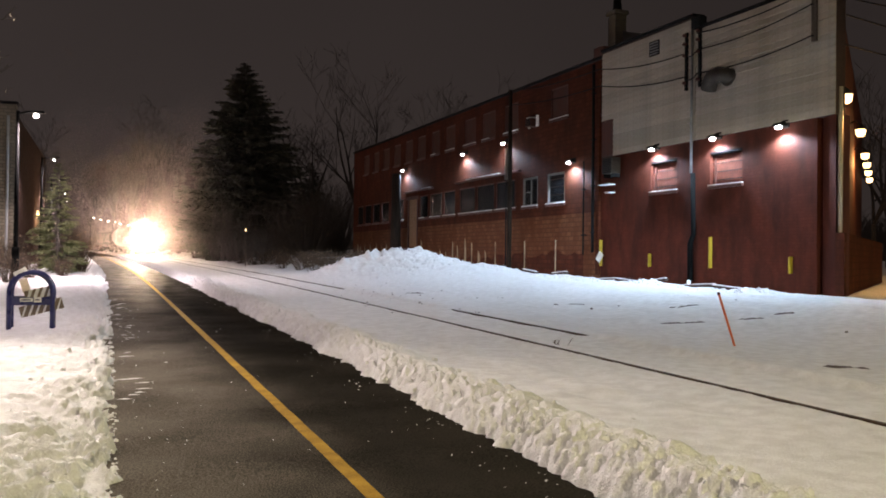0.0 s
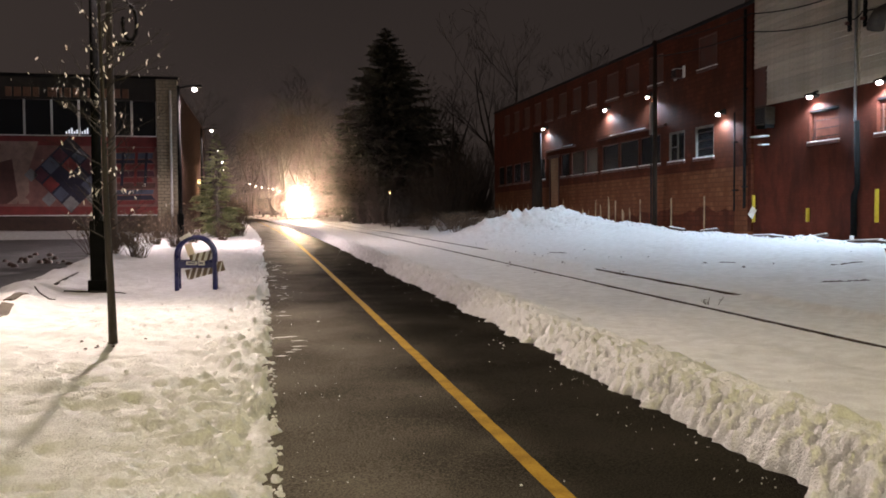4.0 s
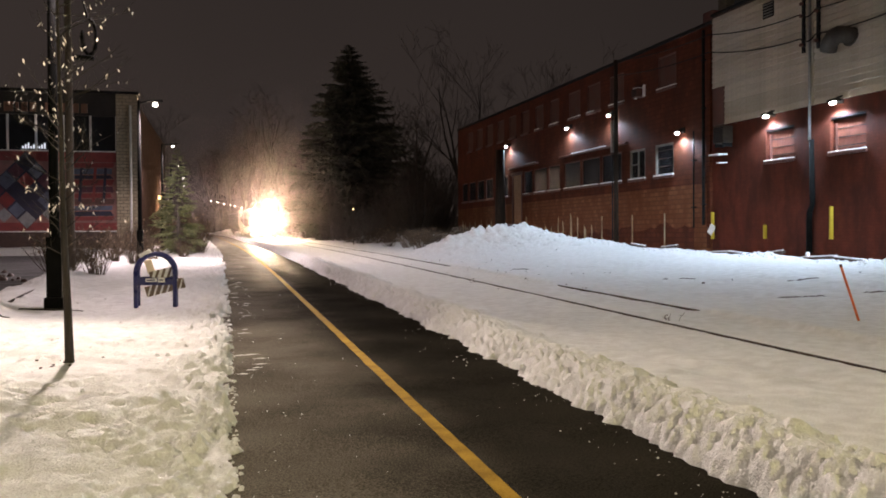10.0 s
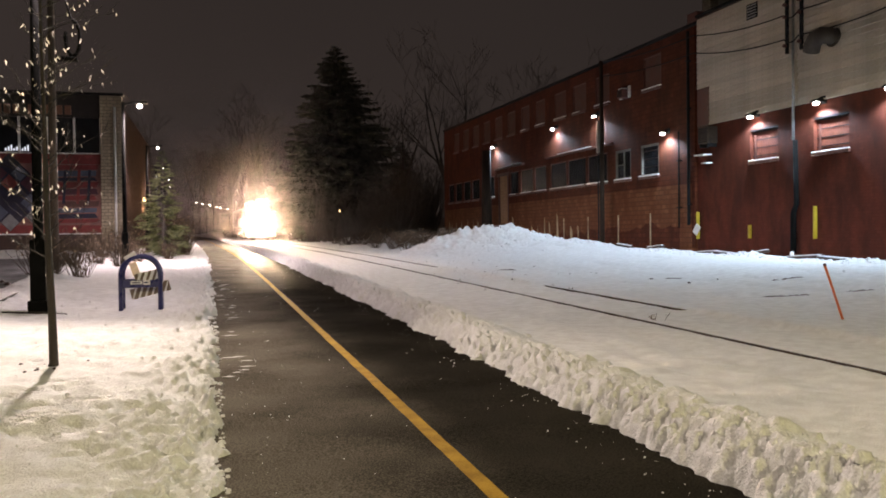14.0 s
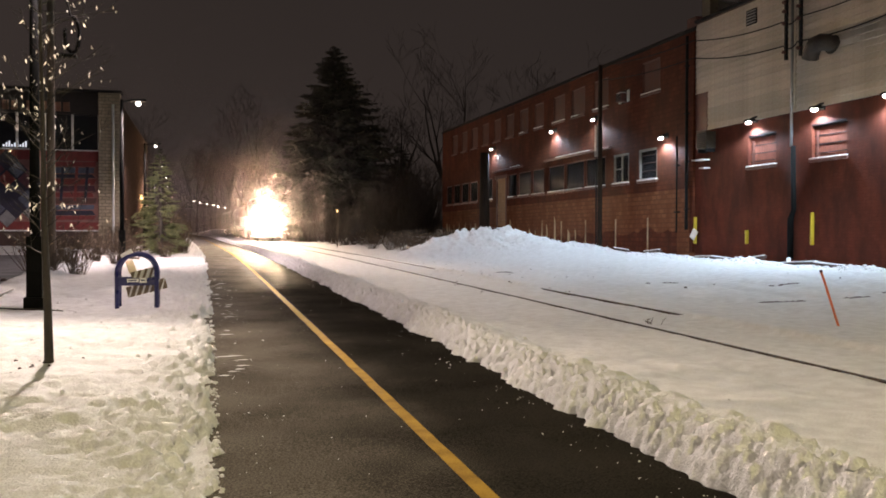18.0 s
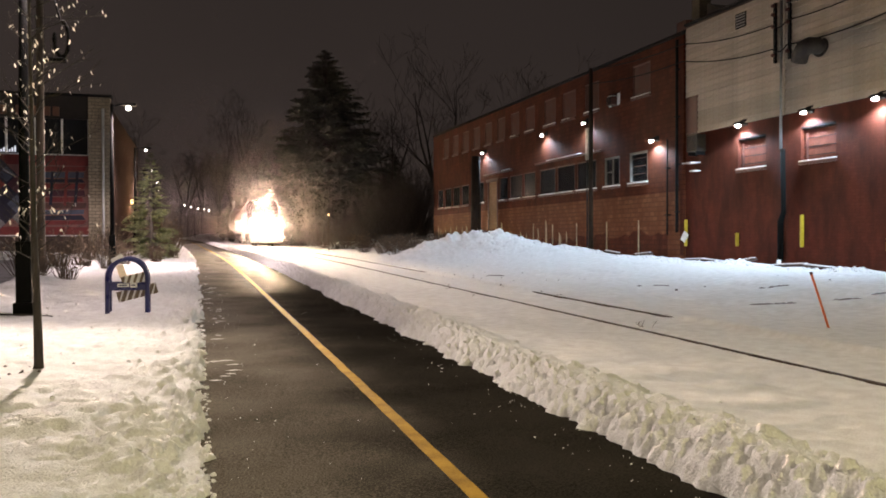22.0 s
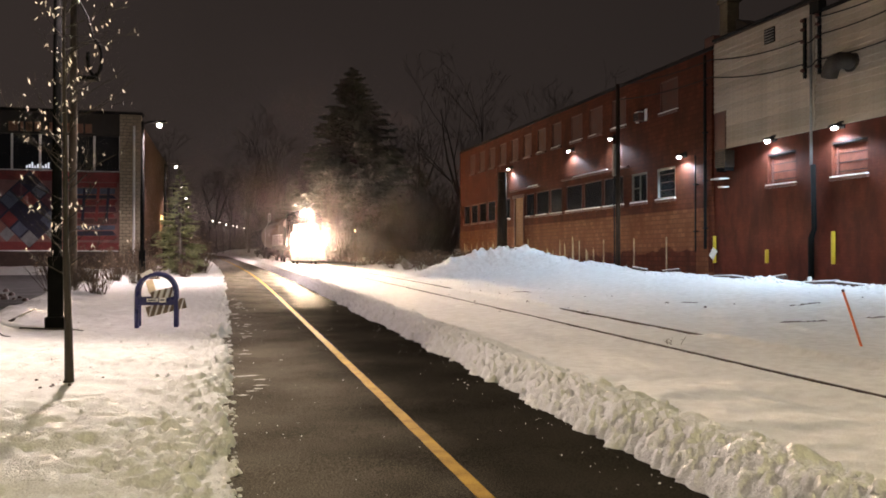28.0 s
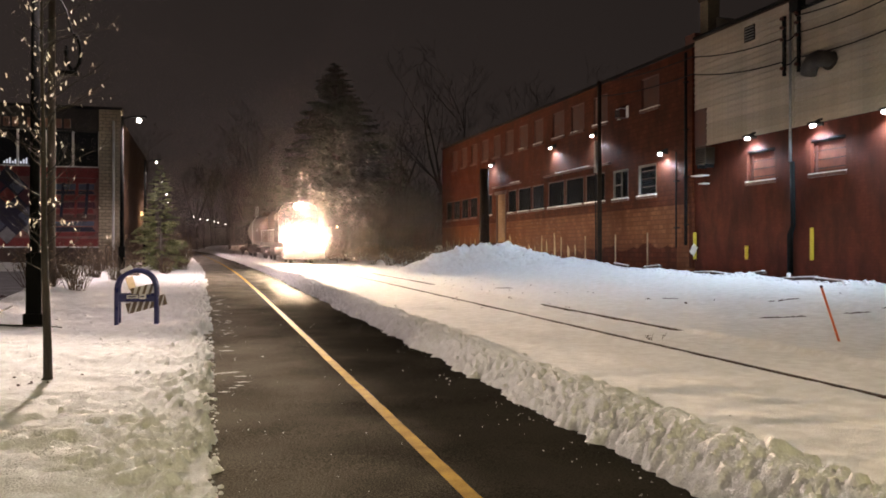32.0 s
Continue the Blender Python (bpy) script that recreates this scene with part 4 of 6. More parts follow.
# ---- street lamps along the trail ----
def street_lamp(x, y, top=6.95):
    z0 = float(grade(y)) - 0.1
    t = empty("street_lamp", Matrix.Translation((x, y, z0)), "tall black street lamp with a lit white head beside the trail", "street lamp", "street lamps along the trail")
    part("pole", tube([(0, 0, 0), (0, 0, 3.5), (0, 0, top)], [0.095, 0.085, 0.06], 12), POLE_BLACK, t, smooth=True)
    part("base", box(-0.17, 0.17, -0.17, 0.17, 0.0, 0.42, None, 0.02), POLE_BLACK, t)
    part("base_cover", box(-0.13, 0.13, -0.13, 0.13, 0.42, 1.5, None, 0.02), POLE_BLACK, t)
    part("arm", tube([(0, 0, top - 0.1), (0.45, 0, top + 0.01)], 0.035, 8), DARK_METAL, t)
    h = part("head", prism([(0.35, top + 0.01), (0.95, top + 0.05), (0.98, top - 0.01), (0.9, top - 0.05), (0.35, top - 0.04)], -0.14, 0.14, "y"), DARK_METAL, t)
    g = bmesh.new()
    bmesh.ops.create_uvsphere(g, u_segments=12, v_segments=8, radius=1.0)
    bmesh.ops.scale(g, vec=(0.12, 0.12, 0.11) if y < 30 or y > 170 else ((0.1, 0.1, 0.09) if y < 50 else (0.07, 0.07, 0.065)), verts=g.verts[:])
    bmesh.ops.translate(g, vec=(0.66, 0, top - 0.15), verts=g.verts[:])
    part("lens", g, LED_STREET, h, "glowing lamp lens", smooth=True)
    return t


LAMPS = [(-2.95, 16.4), (-3.35, 37.5), (-3.4, 57.0), (-3.4, 77.0), (-3.2, 95.0), (-3.2, 112.0)]
for i, (u, y) in enumerate(LAMPS):
    x = u + float(bend(y))
    street_lamp(x, y)
    if i < 5:
        watts = STREET_WATTS * (0.25, 1.2, 0.4, 1.4, 1.0)[i]
        place = (x + 0.92, y, float(grade(y)) + 6.45)
        lamp("street_lamp_light", pose(*place), watts, STREET_COLOUR, 0.12, 170 if i < 2 else 158, 0.15 if i < 2 else 0.4)
        if i == 0:
            # the first head throws most of its light along the near end of the trail
            lamp("street_lamp_beam", pose(*place, -69, 0, -8), 4100.0, (1.0, 0.875, 0.79), 0.12, 128, 1.0)
# far lamps placed along view directions to fit the camera, off the bend
for x, y in ((-3.3, 178.0), (-2.1, 186.0), (-0.7, 195.0), (0.8, 201.0), (1.8, 208.0), (3.7, 219.0)):
    street_lamp(x, y)
street_lamp(-4.6, -4.0)
lamp("street_lamp_light", Matrix.Translation((-3.94, -4.0, 6.3)), NEAR_WATTS, NEAR_COLOUR, 0.12, 164, 0.3)
# unseen tall fill lamp added across the track, behind the camera, warms the snow
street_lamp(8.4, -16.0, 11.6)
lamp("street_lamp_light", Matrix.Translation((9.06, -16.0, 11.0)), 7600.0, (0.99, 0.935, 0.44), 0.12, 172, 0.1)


# ---- the mill building on the left, with its painted panel ----
MURAL = [surface("mural_" + n, tuple(v * 0.75 for v in c), tuple(v * 1.3 for v in c), 0.7, 2.0, 25.0, 0.1) for n, c in (
    ("rose", (0.22, 0.105, 0.095)), ("beige", (0.30, 0.20, 0.17)), ("navy", (0.024, 0.022, 0.045)), ("red", (0.20, 0.035, 0.035)),
    ("blue", (0.085, 0.10, 0.15)), ("brown", (0.11, 0.05, 0.045)), ("grey", (0.21, 0.21, 0.22)), ("plum", (0.085, 0.028, 0.045)))]
SIGN_LETTER = surface("dull_orange_letter", (0.15, 0.07, 0.045), (0.21, 0.105, 0.065), 0.5, 4.0, 30.0, 0.05)
GLOW_SIGN = glowing("blue_white_window_lights", (0.75, 0.82, 1.0), 0.7)
MILL_Y = 55.0


def build_mill():
    b = empty("mill_building", pose(0, MILL_Y, 0), "two storey mill store with dark windows above a painted panel", "building")
    x0, x1 = -17.1, -6.35
    part("wall", box(-34, x1, 0.2, 0.5, 0.0, 10.3), STONE, b, "grey block wall")
    part("side_wall", box(-5.55, -5.2, 0.5, 26, 0.0, 9.9), DULL_BOARD, b)
    part("pillar", box(x1 + 0.003, -5.1, -0.25, 0.497, 0.0, 10.29, None, 0.03), LIT_PILLAR_STONE, b, "rough grey stone corner pillar with lamp light put into its colour")
    part("pillar", box(-18.2, x0 - 0.003, -0.2, 0.197, 0.0, 9.9, None, 0.03), STONE, b)
    part("coping", box(-34, -5.0, -0.32, 0.6, 10.303, 10.45, None, 0.02), DARK_METAL, b)
    part("roof", box(-34, -5.56, 0.5, 26, 9.5, 9.7), ROOFING, b)
    part("drain_pipe", tube([(-5.5, -0.33, 0.4), (-5.5, -0.33, 9.6)], 0.075, 8), WHITE_PAINT, b, "pale drain pipe on the corner", smooth=True)
    part("fascia", box(x0, x1 - 0.003, 0.0, 0.197, 8.95, 10.3), LOCO_DARK, b, "dark sign board")
    widths = (0.34, 0.38, 0.42, 0.34, 0.0, 0.52, 0.16, 0.36, 0.34, 0.0, 0.36, 0.34, 0.4, 0.4, 0.36)
    x = -14.95
    for w in widths:
        if w:
            part("sign_letter", box(x, x + w, -0.06, -0.003, 9.1, 9.66), SIGN_LETTER, b, "dull orange bar of the sign")
        x += (w or 0.22) + 0.13
    for xa, xb in zip((x0, -15.53, -13.97, -12.43, -10.88, -9.35, -7.83), (-15.53, -13.97, -12.43, -10.88, -9.35, -7.83, x1)):
        w = part("window", box(xa + 0.06, xb - 0.06, 0.10, 0.14, 6.8, 8.9), PANE, b)
        part("mullion", box(xb - 0.055, xb + 0.055, 0.02, 0.17, 6.8, 8.947), WHITE_PAINT, w, "pale window mullion")
    part("window_back", box(x0, x1, 0.16, 0.197, 6.75, 8.947), LOCO_DARK, b)
    for k in range(9):
        part("lit_sign", box(-11.65 + 0.15 * k, -11.56 + 0.15 * k, 0.07, 0.09, 6.9, 7.05 + 0.1 * ((k * 7) % 3)), GLOW_SIGN, b, "small blue white lights in the window")
    panel = part("mural", box(x0, x1 - 0.003, 0.0, 0.197, 1.95, 6.75), MURAL[0], b, "large faded painted panel of quilt blocks in red, rose and navy")
    part("snow_cap", box(x0, x1, -0.16, -0.003, 6.752, 6.80, None, 0.01), SNOW_CLEAN, b)
    part("snow_cap", box(x0, x1, -0.16, -0.003, 1.90, 1.95, None, 0.01), SNOW_CLEAN, b)
    sx, sz = (x1 - x0) / 330.0, 4.8 / 140.0

    def shape(pts, colour, lift):
        out = [(x0 + (a - 10) * sx, 6.75 - (c - 252) * sz) for a, c in pts]
        part("painted_shape", prism(out, -0.002 - 0.003 * lift, -0.001, "y"), MURAL[colour], panel)

    def diamond(cx, cz, r, colour, lift):
        shape([(cx - r, cz), (cx, cz - r), (cx + r, cz), (cx, cz + r)], colour, lift)

    shape([(10, 253), (339, 253), (339, 270), (10, 268)], 3, 1)
    shape([(10, 376), (339, 378), (339, 391), (10, 391)], 3, 1)
    shape([(16, 262), (130, 262), (90, 372), (16, 372)], 1, 2)
    shape([(60, 300), (96, 290), (100, 352), (74, 372), (52, 372)], 5, 3)
    shape([(24, 340), (48, 336), (52, 366), (26, 368)], 5, 4)
    shape([(80, 262), (112, 262), (112, 372), (94, 372)], 1, 4)
    shape([(30, 272), (66, 268), (58, 300), (34, 312)], 0, 3)
    diamond(184, 320, 68, 2, 5)
    for cx, cz, r, c in ((184, 270, 17, 2), (150, 304, 16, 4), (218, 304, 16, 7), (184, 304, 15, 3), (184, 338, 16, 2), (150, 338, 15, 3), (218, 338, 16, 4),
                         (184, 372, 15, 6), (133, 321, 14, 7), (235, 321, 14, 5), (167, 287, 14, 7), (201, 287, 14, 4), (167, 355, 14, 4), (201, 355, 14, 2),
                         (116, 321, 12, 6), (120, 360, 15, 0), (146, 364, 13, 6), (224, 362, 14, 6)):
        diamond(cx, cz, r, c, 6)
    for k, (z0, z1, c) in enumerate(((272, 280, 3), (282, 292, 4), (294, 300, 2), (302, 312, 3), (314, 324, 7), (326, 334, 3), (336, 346, 5), (348, 356, 4), (358, 366, 2), (367, 374, 3))):
        shape([(262, z0), (336 - 4 * (k % 3), z0 - 1), (334 - 3 * (k % 2), z1 - 1), (258 + 5 * (k % 2), z1)], c, 5)
    for a in (276, 300, 318):
        shape([(a, 280), (a + 5, 280), (a + 1, 340), (a - 4, 340)], 2 if a != 300 else 3, 7)
    part("base_wall", box(x0, x1 - 0.003, 0.02, 0.197, 0.0, 1.88), BOARD_BROWN, b)
    # lantern on the far side wall
    part("lantern", box(-5.19, -5.0, 17.0, 17.2, 4.6, 4.9, None, 0.02), LED_WARM, b, "warm lit lantern")
    lamp("lantern_light", pose(-4.7, MILL_Y + 17.1, 4.3), 420.0, (1.0, 0.7, 0.4), 0.1)


build_mill()


# ---- plants ----
def blades(name, tris, material, parent, label=""):
    """Many small leaves or sprays, three corners each, as one part."""
    verts = [v for t in tris for v in t]
    faces = [(3 * i, 3 * i + 1, 3 * i + 2) for i in range(len(tris))]
    ob = sheet(name, verts, faces, material, False, parent)
    if label:
        tagged(ob, label)
    return ob


def spruce(x, y, h, r, seed, material, whorls, sprays, label, fine=0.5, open_crown=0.0):
    """A conifer: drooping limbs at uneven heights, each feathered with many small sprays."""
    rnd = random.Random(seed)
    t = empty("spruce_tree", Matrix.Translation((x, y, ground_z(x, y) - 0.1)), label, "spruce tree")
    part("trunk", tube([(0, 0, 0), (0, 0, h * 0.5), (0, 0, h * 0.99)], [0.02 * h, 0.012 * h, 0.01], 8), DARK_BARK, t, smooth=True)
    tris, limbs = [], bmesh.new()
    lobes = [(rnd.uniform(0, 6.28), rnd.uniform(0.1, 0.9), rnd.uniform(-0.22, 0.18)) for k in range(9)]
    for k in range(whorls * 6):
        f = rnd.random() ** 1.15
        z = h * (0.05 + 0.94 * f)
        a = rnd.uniform(0, 2 * math.pi)
        reach0 = r * (1 - f) ** 0.72 * (0.6 + 0.4 * min(1, f / 0.15)) + 0.012 * h
        swell = 1 + sum(v * max(0.0, math.cos(a - b)) ** 2 * math.exp(-((f - c) / 0.1) ** 2) for b, c, v in lobes)
        reach = reach0 * rnd.uniform(0.55, 1.06) * swell
        ca, sa = math.cos(a), math.sin(a)
        droop = 0.22 - 0.5 * (1 - f) + rnd.uniform(-0.12, 0.12)
        root = Vector((0, 0, z))
        mid = Vector((ca * reach * 0.6, sa * reach * 0.6, z + droop * reach * 0.75))
        end = Vector((ca * reach, sa * reach, z + droop * reach * 0.85))
        if open_crown or k % 2 == 0:
            tube([root, mid, end], [0.008 * r + 0.005, 0.004 * r + 0.003, 0.003], 3, limbs, False)
        for q in range(sprays):
            g = rnd.uniform(0.15 + open_crown, 1.0)
            p = root.lerp(mid, g / 0.6) if g < 0.6 else mid.lerp(end, (g - 0.6) / 0.4)
            ln = (0.05 + 0.11 * (1.15 - g)) * (reach + 0.3 * reach0) * rnd.uniform(0.5, 1.3) * fine * 1.6 + 0.04
            sgn = rnd.choice((-1, 1))
            out = Vector((ca * 0.8 - sgn * sa * rnd.uniform(0.2, 0.9), sa * 0.8 + sgn * ca * rnd.uniform(0.2, 0.9), rnd.uniform(-0.75, 0.35))).normalized()
            wide = out.cross(Vector((rnd.uniform(-1, 1), rnd.uniform(-1, 1), rnd.uniform(-1, 1)))).normalized() * ln * rnd.uniform(0.12, 0.24)
            tris.append((p - wide, p + wide, p + out * ln))
    part("limb", limbs, DARK_BARK, t, kind="stuff")
    blades("crown", tris, material, t)
    return t


def twigs(rnd, start, way, length, r, depth, out, split=3, bendy=0.25, up=0.1):
    """Adds (points, radii) of a branch and its side branches to out."""
    pts, rad, p, d = [start], [r], Vector(start), Vector(way).normalized()
    n = 4
    for k in range(n):
        d = (d + Vector((rnd.uniform(-1, 1), rnd.uniform(-1, 1), rnd.uniform(-1, 1))) * bendy * 0.5 + Vector((0, 0, up))).normalized()
        p = p + d * length / n
        pts.append(p.copy())
        rad.append(r * (1 - 0.8 * (k + 1) / n))
    out.append((depth, pts, rad))
    if depth:
        for k in range(split):
            i = rnd.randint(1, n - 1)
            side = Vector((rnd.uniform(-1, 1), rnd.uniform(-1, 1), rnd.uniform(-0.2, 0.7))).normalized()
            twigs(rnd, pts[i], (d + side * 1.1).normalized(), length * rnd.uniform(0.45, 0.7), rad[i] * 0.62, depth - 1, out, split, bendy, up)


def bare_tree(x, y, h, seed, label, group="", depth=4, split=4, lean=0.0):
    rnd = random.Random(seed)
    t = empty("bare_tree", Matrix.Translation((x, y, ground_z(x, y) - 0.15)), label, "tree", group)
    out = []
    base = 0.014 * h
    fork = h * rnd.uniform(0.22, 0.34)
    part("trunk", tube([(0, 0, 0), (0.02 * h * lean, 0, fork * 0.5), (0.04 * h * lean, 0, fork)], [base * 1.25, base, base * 0.85], 8), DARK_BARK, t, smooth=True)
    for k in range(rnd.randint(3, 4)):
        a = rnd.uniform(0, 6.28)
        twigs(rnd, Vector((0.04 * h * lean, 0, fork - 0.05)), (0.45 * math.cos(a) + 0.2 * lean, 0.45 * math.sin(a), 1), h * rnd.uniform(0.5, 0.68), base * 0.7, depth - 1, out, split, 0.28, 0.06)
    bm = bmesh.new()
    for d, pts, rad in out:
        tube(pts, [max(0.012, v) for v in rad], 4 if d < 2 else 6, bm, False)
    part("branch", bm, DARK_BARK, t, kind="stuff")
    return t


def young_tree(x, y):
    """The staked street tree close by: a thin trunk, fine twigs and a few pale leaves left on them."""
    rnd = random.Random(12)
    t = empty("young_tree", Matrix.Translation((x, y, ground_z(x, y) - 0.05)), "thin young street tree with a few dry pale leaves", "tree")
    part("trunk", tube([(0, 0, 0), (0.012, 0, 0.08), (0.0, 0, 0.7), (-0.03, 0, 1.6), (-0.04, 0, 2.7), (-0.06, 0.01, 3.8), (-0.06, 0.02, 5.4)], [0.075, 0.050, 0.042, 0.034, 0.024, 0.015, 0.006], 12), BARK, t, smooth=True)
    out = []
    for k in range(46):
        z = 1.25 + 3.6 * (k / 45) ** 1.05
        a = rnd.uniform(0, 6.28)
        ln = rnd.uniform(0.3, 0.75) * (1.15 - 0.14 * abs(z - 2.8))
        twigs(rnd, Vector((-0.04, 0, z)), (math.cos(a), math.sin(a), rnd.uniform(0.25, 0.9)), ln, 0.008, 2, out, 3, 0.35, 0.03)
    bm = bmesh.new()
    for d, pts, rad in out:
        tube(pts, [max(0.0016, v) for v in rad], 4, bm, False)
    part("twig", bm, BARK, t, kind="stuff")
    ends = [q for d, pts, rad in out for q in pts[2:] if d < 2]
    shape = bpy.data.meshes.new("leaf")
    shape.from_pydata([(0, 0, 0), (0.008, 0.006, -0.02), (0.006, 0.009, -0.048), (0, 0.002, -0.066), (-0.007, 0.008, -0.045), (-0.009, 0.006, -0.02)], [], [(0, 1, 2, 3), (0, 3, 4, 5)])
    shape.materials.append(DRY_LEAF)
    for k in range(280):
        q = rnd.choice(ends)
        lf = new("leaf", shape)
        lf.parent = t
        s = rnd.uniform(0.45, 1.05)
        lf.matrix_basis = Matrix.Translation(q) @ Euler((rnd.uniform(-0.7, 0.7), rnd.uniform(-0.7, 0.7), rnd.uniform(0, 6.28))).to_matrix().to_4x4() @ Matrix.Scale(s, 4)
    return t


def shrub(x, y, h, w, n, seed, material, label, leaves=0, kindname="shrub"):
    rnd = random.Random(seed)
    t = empty(kindname, Matrix.Translation((x, y, ground_z(x, y) - 0.05)), label, "shrub")
    bm = bmesh.new()
    ends = []
    for k in range(n):
        a, d = rnd.uniform(0, 6.28), rnd.uniform(0, 0.35) * w
        p = Vector((math.cos(a) * d, math.sin(a) * d, 0))
        q = Vector((math.cos(a) * (d + rnd.uniform(0.1, 0.6) * w), math.sin(a) * (d + rnd.uniform(0.1, 0.6) * w), h * rnd.uniform(0.45, 1.0)))
        m = p.lerp(q, 0.55) + Vector((rnd.uniform(-1, 1), rnd.uniform(-1, 1), 0)) * 0.12 * w
        rr = 0.006 + 0.004 * h
        tube([p, m, q], [rr, rr * 0.7, 0.003], 3, bm, False)
        for j in range(3):
            e = m.lerp(q, rnd.uniform(0, 0.9))
            f = e + Vector((rnd.uniform(-1, 1), rnd.uniform(-1, 1), rnd.uniform(0.2, 1.2))) * 0.22 * h
            tube([e, f], [rr * 0.5, 0.002], 3, bm, False)
            ends += [f, e.lerp(f, 0.6)]
    part("stem", bm, material, t, kind="stuff")
    if leaves:
        tris = []
        for k in range(leaves):
            e = rnd.choice(ends)
            v = Vector((rnd.uniform(-1, 1), rnd.uniform(-1, 1), rnd.uniform(-1, 0.2))) * 0.09
            s = Vector((rnd.uniform(-1, 1), rnd.uniform(-1, 1), rnd.uniform(-1, 1))) * 0.035
            tris.append((e - s, e + s, e + v))
        blades("leaves", tris, SHRUB_LEAF, t)
    return t


spruce(12.4, 85.0, 19.6, 7.6, 5, NEEDLES, 150, 60, "tall dark spruce standing beyond the brick works", 0.75)
spruce(16.0, 98.0, 13.0, 5.0, 6, NEEDLES, 60, 26, "smaller dark spruce in the woods", 0.9)
spruce(-2.35, 46.5, 5.7, 1.75, 7, PALE_NEEDLES, 34, 34, "young spruce lit by the street lamp, beside the trail", 0.7, 0.1)
young_tree(-1.71, 10.17)
spruce(9.6, 128.0, 13.0, 4.2, 8, NEEDLES, 50, 22, "dark spruce far off in the woods", 0.9)
spruce(14.5, 142.0, 16.5, 5.0, 9, NEEDLES, 50, 22, "dark spruce far off in the woods", 0.9)
spruce(9.5, 172.0, 14.0, 4.5, 10, NEEDLES, 50, 20, "dark spruce far off in the woods", 0.9)
spruce(21.5, 96.0, 11.0, 4.6, 11, NEEDLES, 60, 22, "dark spruce behind the brick works", 0.9)

rnd = random.Random(31)
protos = [bare_tree(25.0, 88.0, 18.5, 41, "tall bare tree against the night sky", "bare trees in the woods", 5, 3),
          bare_tree(31.0, 84.0, 18.0, 44, "tall bare tree against the night sky", "bare trees in the woods", 5, 3),
          bare_tree(20.5, 92.0, 16.0, 47, "tall bare tree against the night sky", "bare trees in the woods", 5, 3)]
for x, y, s in ((36, 78, 0.95), (41, 70, 1.0), (29, 98, 1.0), (45, 62, 0.95), (52, 60, 1.0), (24, 104, 0.9), (38, 92, 1.05), (17, 112, 0.9), (13, 122, 0.8), (10.5, 135, 0.8), (21, 126, 1.0), (8.5, 150, 0.8),
                (-9.5, 86, 0.6), (-12, 98, 0.75), (-8.5, 104, 0.6), (-14, 116, 0.8), (-11, 128, 0.7), (-16, 140, 0.85), (-12, 152, 0.8), (-9, 166, 0.8), (-18, 170, 1.0), (-8, 186, 0.8), (-13, 196, 0.9), (11, 192, 0.9),
                (52, 45.5, 0.9), (47, 42.5, 0.7), (60, 51, 1.1), (66, 34, 1.1), (58, 26, 1.0), (72, 24, 1.0), (80, 40, 1.2), (16.5, 104, 0.8), (13.8, 76, 0.45),
                (15.0, 100, 0.95), (4.2, 168, 1.3), (9.5, 150, 1.3), (-7.8, 113, 1.0), (-8.4, 124, 1.15), (-9.7, 134, 1.2), (-10.6, 121, 1.2), (4.5, 196, 1.6), (8.0, 205, 1.7), (1.5, 230, 1.9), (-3.0, 238, 2.0), (12.0, 216, 1.7)):
    p = rnd.choice(protos)
    copy_thing(p, Matrix.Translation((x, y, ground_z(x, y) - 0.2)) @ Matrix.Rotation(rnd.uniform(0, 6.28), 4, "Z") @ Matrix.Scale(s * rnd.uniform(0.72, 0.86), 4))



def far_woods():
    """The line of distant woods that closes the view all round: crowded tapering stems and twigs."""
    rnd = random.Random(91)
    verts, faces = [], []

    def stem(x, y, z, dx, dz, w):
        a = math.atan2(y, x) + math.pi / 2
        cx, cy = math.cos(a) * w, math.sin(a) * w
        n0 = len(verts)
        verts.extend([(x - cx, y - cy, z), (x + cx, y + cy, z), (x + math.cos(a) * dx, y + math.sin(a) * dx, z + dz)])
        faces.append((n0, n0 + 1, n0 + 2))

    for k in range(5200):
        b = rnd.uniform(-60, 75)
        r = rnd.uniform(205, 265)
        x, y = r * math.sin(radians(b)), r * math.cos(radians(b))
        h = rnd.uniform(5, 13) * (0.8 + 0.35 * math.sin(b * 0.35) * math.sin(b * 0.11))
        stem(x, y, 1.5, rnd.uniform(-1, 1), h, rnd.uniform(0.12, 0.35))
        for j in range(5):
            f = rnd.uniform(0.2, 0.85)
            stem(x, y, 1.5 + h * f, rnd.uniform(-3.2, 3.2), h * (1 - f) * rnd.uniform(0.5, 1.0), 0.11)
    ob = sheet("far_woods", verts, faces, DARK_BARK, False)
    tagged(ob, "dark line of leafless woods in the distance", "woods", kind="stuff")


far_woods()
shrub(6.7, 11.7, 0.2, 0.25, 5, 63, DRY_GRASS, "few dry stalks standing in the snowy field", 0, "weed_clump")
brush = [shrub(10.5, 66, 3.2, 2.2, 70, 51, DARK_BARK, "dense dark underbrush at the edge of the woods"),
         shrub(14.0, 72, 4.2, 2.6, 80, 52, DARK_BARK, "dense dark underbrush at the edge of the woods")]
for o in brush:
    tagged(o, group="underbrush")
